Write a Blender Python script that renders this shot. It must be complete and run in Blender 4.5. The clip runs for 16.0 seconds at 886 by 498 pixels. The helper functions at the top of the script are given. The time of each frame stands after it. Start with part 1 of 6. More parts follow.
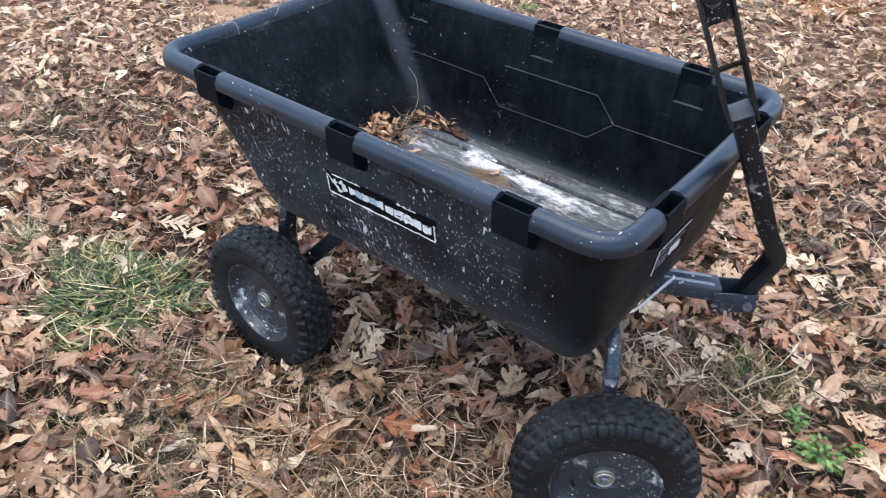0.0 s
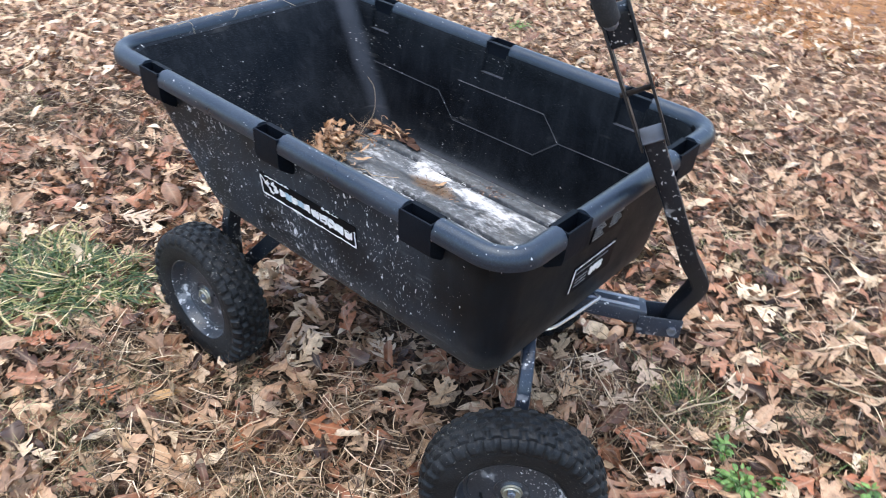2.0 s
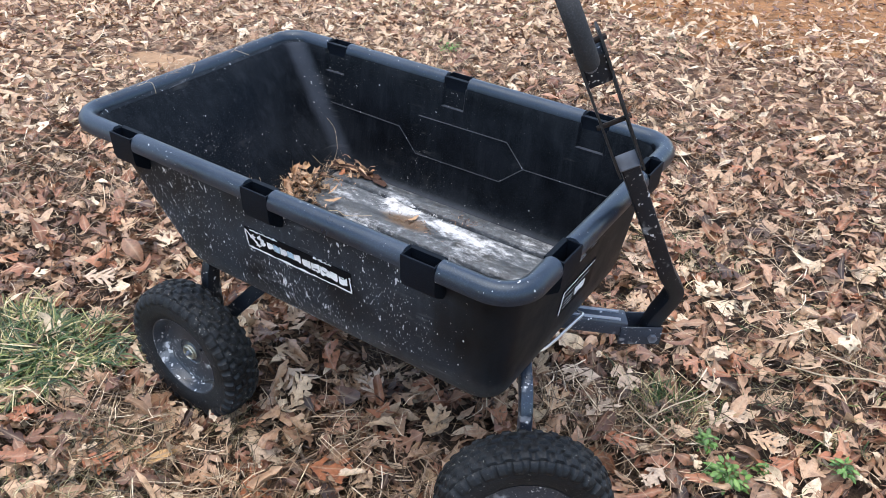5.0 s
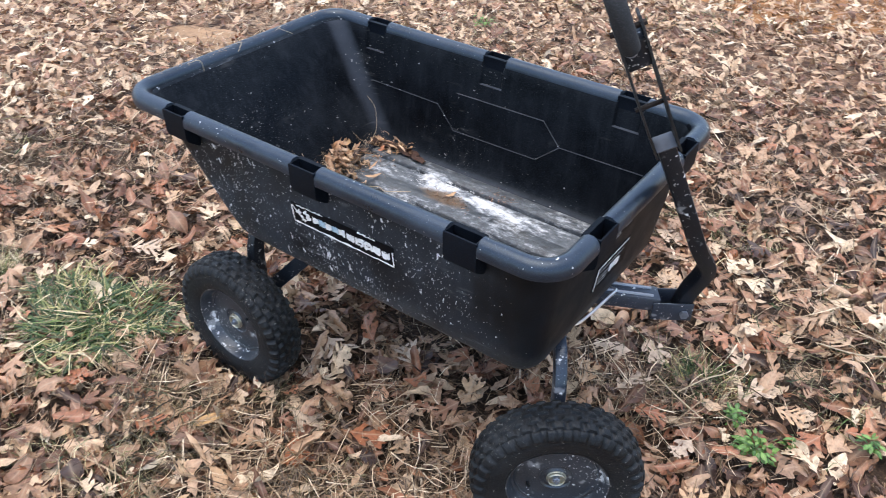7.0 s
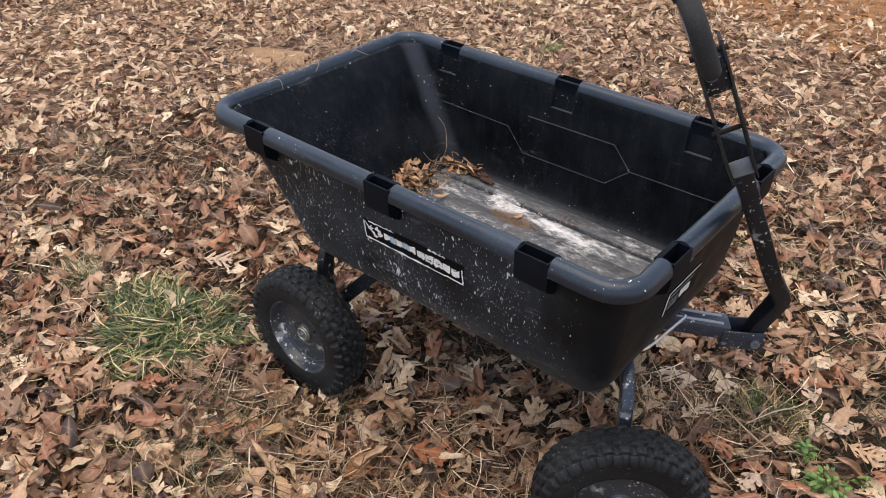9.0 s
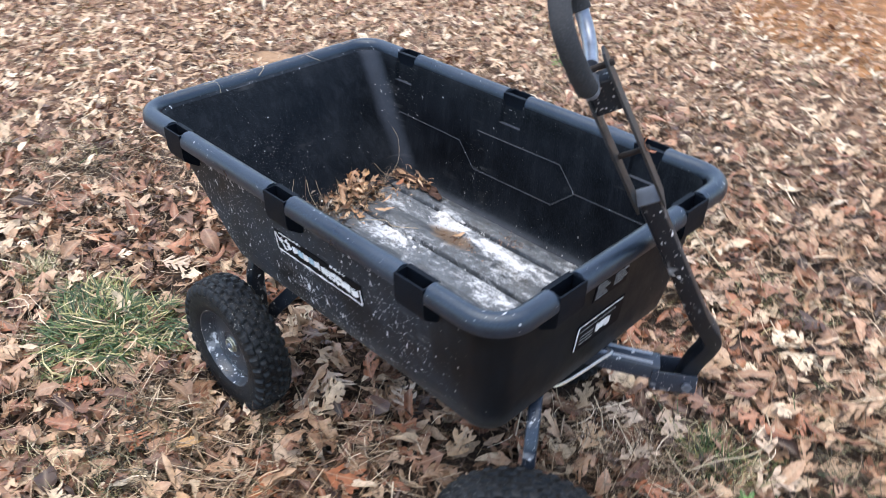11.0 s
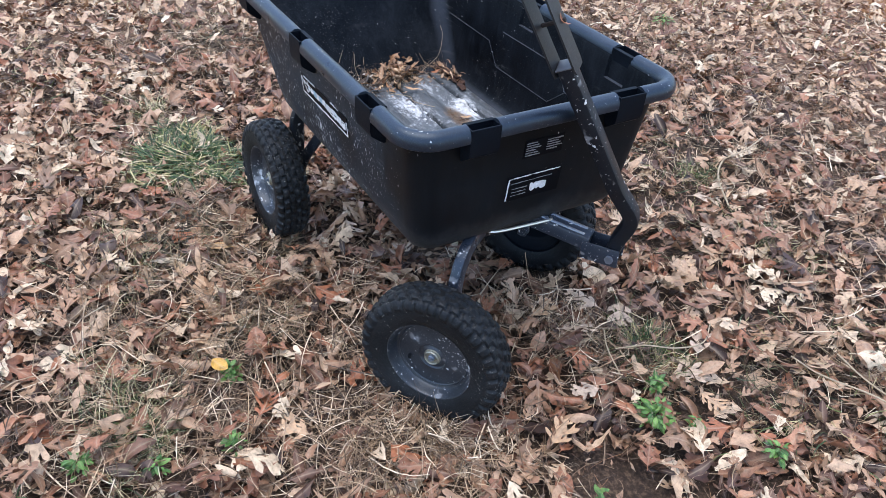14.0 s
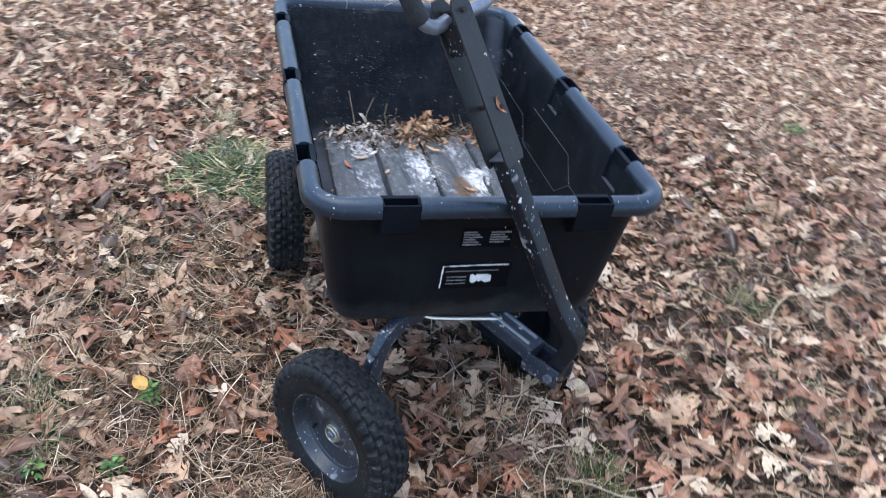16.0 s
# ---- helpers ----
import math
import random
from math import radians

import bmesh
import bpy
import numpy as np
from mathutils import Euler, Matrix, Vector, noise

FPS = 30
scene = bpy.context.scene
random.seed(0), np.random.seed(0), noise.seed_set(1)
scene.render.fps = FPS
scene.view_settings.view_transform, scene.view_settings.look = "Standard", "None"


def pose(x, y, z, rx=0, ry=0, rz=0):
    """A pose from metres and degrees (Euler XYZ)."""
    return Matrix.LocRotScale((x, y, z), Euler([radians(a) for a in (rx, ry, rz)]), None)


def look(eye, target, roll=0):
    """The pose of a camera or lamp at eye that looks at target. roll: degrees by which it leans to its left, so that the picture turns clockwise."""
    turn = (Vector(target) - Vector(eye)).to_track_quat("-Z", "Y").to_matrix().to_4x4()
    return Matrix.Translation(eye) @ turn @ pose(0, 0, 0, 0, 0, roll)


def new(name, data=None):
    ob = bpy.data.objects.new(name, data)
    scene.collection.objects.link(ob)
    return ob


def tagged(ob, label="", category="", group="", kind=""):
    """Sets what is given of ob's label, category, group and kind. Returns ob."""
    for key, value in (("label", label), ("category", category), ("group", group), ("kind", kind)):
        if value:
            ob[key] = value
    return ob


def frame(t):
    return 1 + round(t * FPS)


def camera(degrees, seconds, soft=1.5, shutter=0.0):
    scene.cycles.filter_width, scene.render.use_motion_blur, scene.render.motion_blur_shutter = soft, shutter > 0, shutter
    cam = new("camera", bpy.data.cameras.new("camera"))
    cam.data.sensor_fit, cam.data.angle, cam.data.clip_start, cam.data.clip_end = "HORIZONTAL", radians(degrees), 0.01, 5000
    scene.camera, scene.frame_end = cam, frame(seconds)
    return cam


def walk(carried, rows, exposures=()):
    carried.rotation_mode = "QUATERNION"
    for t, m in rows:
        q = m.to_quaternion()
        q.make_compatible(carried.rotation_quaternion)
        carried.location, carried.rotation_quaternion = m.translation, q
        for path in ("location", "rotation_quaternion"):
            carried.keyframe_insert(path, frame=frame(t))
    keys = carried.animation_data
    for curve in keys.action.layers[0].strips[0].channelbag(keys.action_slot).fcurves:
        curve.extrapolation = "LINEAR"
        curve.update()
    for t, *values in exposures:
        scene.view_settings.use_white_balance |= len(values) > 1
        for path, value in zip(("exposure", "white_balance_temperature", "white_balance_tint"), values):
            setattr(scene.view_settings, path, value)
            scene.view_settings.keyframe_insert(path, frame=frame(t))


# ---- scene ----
SKY, SUN = 0.186, 0.84
EXPOSURES = [(0, 1.37, 7050, 9.5), (1, 1.50, 7000, 9.3), (1.5, 1.54, 7000, 9.3), (2, 1.56, 7050, 9.5), (2.5, 1.32, 7150, 9.8), (3, 1.36, 7150, 9.8), (4, 1.41, 7100, 9.5), (7.0, 1.41, 7100, 10), (7.5, 1.37, 7250, 10), (8.0, 1.18, 7550, 11), (8.5, 0.83, 8800, 15),
             (8.7, 0.84, 8800, 15), (9.7, 1.3, 7600, 12), (10.8, 1.50, 7100, 10), (11.5, 1.47, 7000, 10), (12, 1.34, 7100, 10), (12.5, 1.51, 6900, 10), (13, 1.60, 6750, 9.5), (13.5, 1.56, 6600, 9), (14, 1.25, 6480, 10), (15, 1.26, 6380, 9.6), (15.5, 1.18, 6330, 9.3), (16, 1.27, 6350, 9.3)]
cam = camera(58.5, 16.0, soft=0.5, shutter=0.42)
PATH = [
    (0, (0.872, -1.248, 1.371), (-0.115, 0.025, 0.186), 1.7),
    (0.5, (0.906, -1.246, 1.348), (-0.027, 0.058, 0.153), 2.0),
    (1, (0.933, -1.21, 1.36), (0.032, 0.138, 0.189), 1.4),
    (1.5, (0.965, -1.168, 1.362), (0.036, 0.174, 0.206), 2.2),
    (2, (1.016, -1.152, 1.379), (-0.011, 0.115, 0.222), 4.4),
    (2.5, (1.056, -1.109, 1.408), (-0.082, 0.076, 0.267), 5.1),
    (3, (1.085, -1.109, 1.412), (-0.079, 0.058, 0.278), 4.5),
    (3.5, (1.024, -1.135, 1.429), (-0.025, 0.133, 0.292), 1.6),
    (4, (0.946, -1.233, 1.436), (-0.015, 0.109, 0.307), 0.9),
    (4.2, (0.93, -1.235, 1.435), (0.008, 0.144, 0.319), 1.6),
    (6.3, (0.938, -1.26, 1.47), (0.057, 0.106, 0.306), 1.9),
    (6.5, (0.938, -1.265, 1.473), (0.046, 0.081, 0.292), 1.3),
    (7, (0.935, -1.288, 1.48), (0.006, 0.03, 0.297), 1.5),
    (7.5, (0.928, -1.342, 1.486), (-0.073, -0.017, 0.372), 4.3),
    (7.7, (0.915, -1.368, 1.488), (-0.1, 0.011, 0.455), 5.2),
    (8, (0.935, -1.345, 1.505), (-0.178, 0.043, 0.592), 5.1),
    (8.2, (0.933, -1.338, 1.499), (-0.196, 0.025, 0.61), 4.2),
    (8.5, (0.928, -1.321, 1.477), (-0.167, 0.016, 0.47), 2.4),
    (8.7, (0.924, -1.32, 1.479), (-0.139, -0.054, 0.353), 0.6),
    (10.8, (1.043, -1.145, 1.482), (-0.056, 0.071, 0.336), -0.7),
    (11, (1.083, -1.055, 1.444), (-0.092, 0.118, 0.33), 0.7),
    (11.2, (1.127, -0.946, 1.463), (-0.103, 0.164, 0.343), 1.2),
    (11.5, (1.181, -0.765, 1.505), (-0.114, 0.238, 0.359), 0.7),
    (11.7, (1.203, -0.684, 1.476), (-0.091, 0.281, 0.295), 0.3),
    (12, (1.292, -0.611, 1.42), (0.038, 0.357, 0.199), 3.8),
    (12.2, (1.369, -0.546, 1.385), (0.062, 0.354, 0.168), 5.3),
    (12.5, (1.497, -0.612, 1.383), (0.096, 0.143, 0.172), -1.5),
    (12.7, (1.539, -0.658, 1.388), (0.099, 0.065, 0.204), -2.0),
    (13, (1.606, -0.772, 1.395), (0.196, 0.048, 0.237), -0.7),
    (13.5, (1.643, -0.977, 1.402), (0.275, -0.111, 0.229), 3.5),
    (14, (1.651, -1.0, 1.412), (0.287, -0.135, 0.232), 4.2),
    (14.5, (1.658, -0.996, 1.42), (0.286, -0.138, 0.243), 3.0),
    (15, (1.686, -0.963, 1.437), (0.294, -0.106, 0.283), 4.0),
    (15.5, (1.718, -0.768, 1.424), (0.242, -0.035, 0.291), 6.4),
    (15.7, (1.713, -0.646, 1.4), (0.185, 0.019, 0.286), 7.4),
    (16, (1.685, -0.489, 1.432), (0.107, 0.014, 0.311), 8.8),
]
walk(cam, [(t, look(eye, target, roll)) for t, eye, target, roll in PATH], EXPOSURES)

# ---- world, sun ----
world = bpy.data.worlds.new("sky")
scene.world = world
world.use_nodes = True
wn = world.node_tree
sky = wn.nodes.new("ShaderNodeTexSky")
sky.sky_type = "NISHITA"
sky.sun_disc = False
sky.sun_elevation, sky.sun_rotation = radians(84), radians(209)
sky.dust_density, sky.air_density, sky.ozone_density = 1.5, 1.0, 1.0
wn.links.new(sky.outputs[0], wn.nodes["Background"].inputs[0])
wn.nodes["Background"].inputs[1].default_value = SKY
sun = new("sun", bpy.data.lights.new("sun", "SUN"))
sun.data.energy, sun.data.angle, sun.data.color = SUN, radians(70), (1.0, 0.95, 0.88)
sun.matrix_world = look((-0.25, -0.45, 5.0), (0, 0, 0))


# ---- materials ----
def material(name):
    m = bpy.data.materials.new(name)
    m.use_nodes = True
    return m, m.node_tree.nodes, m.node_tree.links, m.node_tree.nodes["Principled BSDF"]


def ramp(nodes, stops, mode="LINEAR"):
    r = nodes.new("ShaderNodeValToRGB")
    r.color_ramp.interpolation = mode
    e = r.color_ramp.elements
    while len(e) < len(stops):
        e.new(0.5)
    for k, (p, c) in enumerate(stops):
        e[k].position = p
        e[k].color = (*c, 1) if len(c) == 3 else c
    return r


def noise_tex(nodes, links, scale, detail=4.0, rough=0.55, stretch=None, coord="Object"):
    tc = nodes.new("ShaderNodeTexCoord")
    mp = nodes.new("ShaderNodeMapping")
    n = nodes.new("ShaderNodeTexNoise")
    n.inputs["Scale"].default_value, n.inputs["Detail"].default_value, n.inputs["Roughness"].default_value = scale, detail, rough
    if stretch:
        mp.inputs["Scale"].default_value = stretch
    links.new(tc.outputs[coord], mp.inputs[0])
    links.new(mp.outputs[0], n.inputs["Vector"])
    return n


def mix(nodes, links, fac, a, b):
    m = nodes.new("ShaderNodeMix")
    m.data_type = "RGBA"
    for sock, v in ((m.inputs[0], fac), (m.inputs[6], a), (m.inputs[7], b)):
        if isinstance(v, (int, float)):
            sock.default_value = v
        elif isinstance(v, tuple):
            sock.default_value = (*v, 1)
        else:
            links.new(v, sock)
    return m.outputs[2]


def bump(nodes, links, b, height, strength, dist=0.002):
    n = nodes.new("ShaderNodeBump")
    n.inputs["Strength"].default_value, n.inputs["Distance"].default_value = strength, dist
    links.new(height, n.inputs["Height"])
    links.new(n.outputs[0], b.inputs["Normal"])


def maths(nodes, links, op, a, b=None, c=None):
    m = nodes.new("ShaderNodeMath")
    m.operation = op
    for sock, v in zip(m.inputs, (a, b, c)):
        if isinstance(v, (int, float)):
            sock.default_value = v
        elif v is not None:
            links.new(v, sock)
    return m.outputs[0]


def flecks(n, l, size, cut, area, stretch=None, turn=(0, 0, 0), lean=0.28, edge=0.03):
    """A mask of small separate spots, thicker in some areas than in others."""
    t = noise_tex(n, l, size, 2.0, 0.55, stretch)
    mp = t.inputs["Vector"].links[0].from_node
    mp.inputs["Rotation"].default_value = turn
    v = maths(n, l, "MULTIPLY_ADD", area, lean, t.outputs[0])
    r = ramp(n, [(cut + lean / 2, (0, 0, 0)), (cut + lean / 2 + edge, (1, 1, 1))])
    l.new(v, r.inputs[0])
    return r.outputs[0]


def spattered(name, base, dusty, rough, fleck=(0.62, 0.63, 0.64), cut=0.66, size=60.0, stretch=None, metal=0.0, dust_cut=0.5, relief=0.12, spec=0.4, fade=None,
              small=0.68, grit=0.25, runs=0.0, skylit_dust=0.0, blotch=0.0, turn=(0, 0, 0), up_tint=None, splash=None, sheen=(0.8, 0.9, 1.0), dark_front=False, corner_sheen=None):
    """A dark surface with dust, scuffs, water runs, pale flecks of two sizes and light painted into the colour."""
    m, n, l, b = material(name)
    dust = noise_tex(n, l, 7.0, 6, 0.65)
    dr = ramp(n, [(dust_cut - 0.12, (0, 0, 0)), (dust_cut + 0.3, (1, 1, 1))])
    l.new(dust.outputs[0], dr.inputs[0])
    grain = noise_tex(n, l, 260.0, 3, 0.6)
    haze = tuple(min(1, c * 3 + 0.01) for c in dusty)
    area = noise_tex(n, l, 4.5, 2, 0.5).outputs[0]
    worn = dr.outputs[0]
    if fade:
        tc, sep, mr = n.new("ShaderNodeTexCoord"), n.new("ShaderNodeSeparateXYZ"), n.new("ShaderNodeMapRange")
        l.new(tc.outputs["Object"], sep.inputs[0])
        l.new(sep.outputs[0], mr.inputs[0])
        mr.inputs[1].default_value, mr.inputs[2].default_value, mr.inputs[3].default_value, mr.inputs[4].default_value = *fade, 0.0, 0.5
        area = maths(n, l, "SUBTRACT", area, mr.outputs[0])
        # Thins the dust tint along x, so the front end comes out darker.
        if dark_front:
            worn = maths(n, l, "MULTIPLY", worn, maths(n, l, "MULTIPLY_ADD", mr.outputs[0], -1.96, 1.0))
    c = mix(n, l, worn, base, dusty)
    gr = ramp(n, [(0.5, (0, 0, 0)), (0.72, (1, 1, 1))])
    l.new(noise_tex(n, l, 420.0, 3, 0.7).outputs[0], gr.inputs[0])
    c = mix(n, l, maths(n, l, "MULTIPLY", maths(n, l, "MULTIPLY", gr.outputs[0], maths(n, l, "MULTIPLY_ADD", worn, 0.95, 0.05)) if dark_front else gr.outputs[0], grit), c, haze)
    if runs:
        sm = flecks(n, l, 9.0, 0.52, dust.outputs[0], (1.0, 1.0, 0.5), (0.5, 0.3, 0.2), 0.2, 0.22)
        st = flecks(n, l, 70.0, 0.5, dust.outputs[0], (1, 1, 0.1), turn, 0.3, 0.25)
        c = mix(n, l, maths(n, l, "MULTIPLY", maths(n, l, "MULTIPLY", st, worn) if dark_front else st, runs), c, haze)
        sc = flecks(n, l, 36.0, 0.6, area, (0.3, 0.3, 1.6), (0.7, 0.5, 0.6), 0.2, 0.05)
        c = mix(n, l, maths(n, l, "MULTIPLY", maths(n, l, "MULTIPLY", sc, sm), min(1.0, runs * 1.5)), c, tuple(0.4 * q for q in fleck))
    # Upward faces turn paler: settled dust and the sky light they catch, as colour.
    if skylit_dust:
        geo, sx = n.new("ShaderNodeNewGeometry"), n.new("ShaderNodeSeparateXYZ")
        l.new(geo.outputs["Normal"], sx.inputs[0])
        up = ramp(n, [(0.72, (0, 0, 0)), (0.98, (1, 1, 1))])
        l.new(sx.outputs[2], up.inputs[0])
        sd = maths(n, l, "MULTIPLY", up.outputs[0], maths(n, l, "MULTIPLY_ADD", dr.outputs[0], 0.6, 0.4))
        c = mix(n, l, maths(n, l, "MULTIPLY", sd, skylit_dust), c, up_tint or haze)
    # A painted highlight down the rounded inner corner, paler and bluer than the wall.
    if corner_sheen:
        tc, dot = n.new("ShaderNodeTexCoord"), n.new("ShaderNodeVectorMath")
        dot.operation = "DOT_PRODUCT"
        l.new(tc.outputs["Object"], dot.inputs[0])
        dot.inputs[1].default_value = corner_sheen[:3]
        away = maths(n, l, "MULTIPLY_ADD", dust.outputs[0], 0.03, maths(n, l, "ADD", dot.outputs["Value"], corner_sheen[3]))
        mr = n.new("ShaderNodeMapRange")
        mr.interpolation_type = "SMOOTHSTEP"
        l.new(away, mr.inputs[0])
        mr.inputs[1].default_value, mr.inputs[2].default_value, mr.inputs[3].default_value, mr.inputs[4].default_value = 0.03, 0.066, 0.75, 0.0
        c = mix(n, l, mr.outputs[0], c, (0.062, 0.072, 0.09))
    if splash:
        tc, sep, mr = n.new("ShaderNodeTexCoord"), n.new("ShaderNodeSeparateXYZ"), n.new("ShaderNodeMapRange")
        l.new(tc.outputs["Object"], sep.inputs[0])
        wob = noise_tex(n, l, 11.0, 5, 0.7)
        l.new(maths(n, l, "MULTIPLY_ADD", wob.outputs[0], 0.12, sep.outputs[2]), mr.inputs[0])
        mr.inputs[1].default_value, mr.inputs[2].default_value, mr.inputs[3].default_value, mr.inputs[4].default_value = splash[0] + 0.06, splash[1] + 0.06, 0.8, 0.0
        c = mix(n, l, maths(n, l, "MULTIPLY", mr.outputs[0], maths(n, l, "MULTIPLY_ADD", gr.outputs[0], 0.6, 0.3)), c, (0.12, 0.12, 0.118))
    if blotch:
        c = mix(n, l, maths(n, l, "MULTIPLY", flecks(n, l, 26.0, 0.645, area, None, (0, 0, 0), 0.4, 0.06), blotch), c, fleck)
    c = mix(n, l, maths(n, l, "MULTIPLY", flecks(n, l, size * 2.6, small, area, stretch, turn), 0.7), c, fleck)
    c = mix(n, l, flecks(n, l, size, cut, area, stretch, turn), c, fleck)
    l.new(c, b.inputs["Base Color"])
    rr = ramp(n, [(0.3, (rough - 0.1,) * 3), (0.7, (rough + 0.16,) * 3)])
    l.new(dust.outputs[0], rr.inputs[0])
    l.new(rr.outputs[0], b.inputs["Roughness"])
    b.inputs["Metallic"].default_value = metal
    b.inputs["Specular IOR Level"].default_value = spec
    b.inputs["Specular Tint"].default_value = (*sheen, 1)
    bump(n, l, b, grain.outputs[0], relief)
    return m


PLASTIC = spattered("black_poly", (0.0012, 0.0015, 0.0022), (0.03, 0.036, 0.045), 0.5, (0.62, 0.64, 0.66), cut=0.672, size=115, stretch=(1, 1, 0.42), spec=0.2, dust_cut=0.43, fade=(0.25, 0.5), small=0.656, grit=0.4, runs=0.2, turn=(0, 0.5, 0), splash=(0.37, 0.44), sheen=(0.7, 0.85, 1.0), dark_front=True)
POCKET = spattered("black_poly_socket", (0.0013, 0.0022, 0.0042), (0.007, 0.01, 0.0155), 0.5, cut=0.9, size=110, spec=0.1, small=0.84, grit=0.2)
PLASTIC_IN = spattered("black_poly_inside", (0.001, 0.0014, 0.0022), (0.0125, 0.0147, 0.018), 0.5, (0.34, 0.34, 0.33), cut=0.735, size=105, dust_cut=0.5, spec=0.1, fade=(0.1, 0.8), small=0.728, grit=0.42, runs=0.15, skylit_dust=0.6, up_tint=(0.1, 0.115, 0.14), sheen=(0.7, 0.85, 1.0), corner_sheen=(1.0, -1.0, 0.774, 0.334))
# The tub's plastic again, its base raised and blued for the sky's highlight.
RIM_SKYLIT = spattered("black_poly_rim", (0.0065, 0.0102, 0.0168), (0.021, 0.03, 0.046), 0.36, cut=0.765, size=60, spec=0.6, sheen=(0.68, 0.84, 1.0), small=0.72, grit=0.3, skylit_dust=0.2, relief=0.2)
SCUFF = spattered("scuffed_line", (0.006, 0.007, 0.009), (0.068, 0.072, 0.076), 0.6, cut=0.7, size=90, dust_cut=0.45)
RUBBER = spattered("rubber", (0.0026, 0.0032, 0.004), (0.018, 0.0195, 0.0215), 0.52, (0.16, 0.16, 0.15), cut=0.7, size=150, dust_cut=0.46, relief=0.45, spec=0.26, small=0.735, grit=0.4, up_tint=(0.034, 0.034, 0.032), skylit_dust=0.25, sheen=(0.8, 0.9, 1.0))
RIM_PAINT = spattered("dark_blue_grey_paint", (0.010, 0.013, 0.018), (0.04, 0.046, 0.056), 0.34, (0.56, 0.58, 0.6), cut=0.675, size=62, dust_cut=0.5, spec=0.75, small=0.68, blotch=0.35, grit=0.4)
FRAME_PAINT = spattered("grey_blue_frame_paint", (0.012, 0.018, 0.030), (0.034, 0.043, 0.06), 0.32, (0.66, 0.67, 0.68), cut=0.68, size=75, dust_cut=0.48, spec=0.6, small=0.66, blotch=0.3)
ARM_PAINT = spattered("black_frame_paint", (0.002, 0.003, 0.005), (0.011, 0.0152, 0.023), 0.42, (0.62, 0.63, 0.64), cut=0.68, size=62, spec=0.42, small=0.68, blotch=0.3)
PLATE_PAINT = spattered("bare_black_plate_paint", (0.012, 0.0125, 0.013), (0.03, 0.03, 0.031), 0.45, (0.4, 0.36, 0.32), cut=0.76, size=60, spec=0.4, small=0.75, grit=0.35)
FOAM = spattered("foam_grip", (0.014, 0.014, 0.015), (0.032, 0.032, 0.033), 0.8, cut=0.85, size=40, relief=0.4, small=0.85)


def plain(name, color, rough, metal=0.0, vary=0.25, scale=30.0, relief=0.1, spec=0.5):
    m, n, l, b = material(name)
    t = noise_tex(n, l, scale, 5, 0.6)
    r = ramp(n, [(0.25, tuple(c * (1 - vary) for c in color)), (0.75, tuple(min(1, c * (1 + vary)) for c in color))])
    l.new(t.outputs[0], r.inputs[0])
    l.new(r.outputs[0], b.inputs["Base Color"])
    b.inputs["Roughness"].default_value, b.inputs["Metallic"].default_value = rough, metal
    b.inputs["Specular IOR Level"].default_value = spec
    bump(n, l, b, t.outputs[0], relief)
    return m


ZINC = plain("bright_zinc", (0.72, 0.72, 0.7), 0.28, 0.9, 0.1)
BRASSY = plain("yellow_zinc", (0.4, 0.39, 0.32), 0.42, 0.7, 0.3)
WORN_METAL = plain("worn_steel", (0.2, 0.23, 0.28), 0.35, 0.5, 0.35)
RUST = plain("rust", (0.016, 0.01, 0.008), 0.8, 0.0, 0.4)
WHITE_INK = plain("white_print", (0.78, 0.79, 0.8), 0.5, 0, 0.2, 90)
BLUE_INK = plain("pale_blue_print", (0.36, 0.5, 0.6), 0.5, 0, 0.4, 120)
GREY_INK = plain("grey_print", (0.26, 0.26, 0.26), 0.5, 0, 0.3, 90)
BLACK_VINYL = plain("black_vinyl", (0.002, 0.003, 0.005), 0.55, 0, 0.2, spec=0.1)
POWDER = plain("white_powder", (0.52, 0.535, 0.54), 0.95, 0, 0.6, 70, 0.6)
BARK = plain("bark", (0.06, 0.03, 0.02), 0.9, 0, 0.5, 60, 0.6)
WHITE_POLY = plain("white_poly", (0.8, 0.81, 0.82), 0.45, 0, 0.04, 6)
BEIGE_POLY = plain("beige_poly", (0.5, 0.49, 0.42), 0.55, 0, 0.08, 5)
PINK_POLY = plain("pink_poly", (0.5, 0.2, 0.27), 0.5, 0, 0.15, 6)
RED_PAINT = plain("dark_red_paint", (0.26, 0.012, 0.018), 0.5, 0, 0.15, 8)
SIGN_WHITE = plain("sign_white", (0.78, 0.77, 0.74), 0.6, 0, 0.06, 10)
DARK_WOOD = plain("weathered_wood", (0.075, 0.055, 0.045), 0.9, 0, 0.45, 25, 0.5)


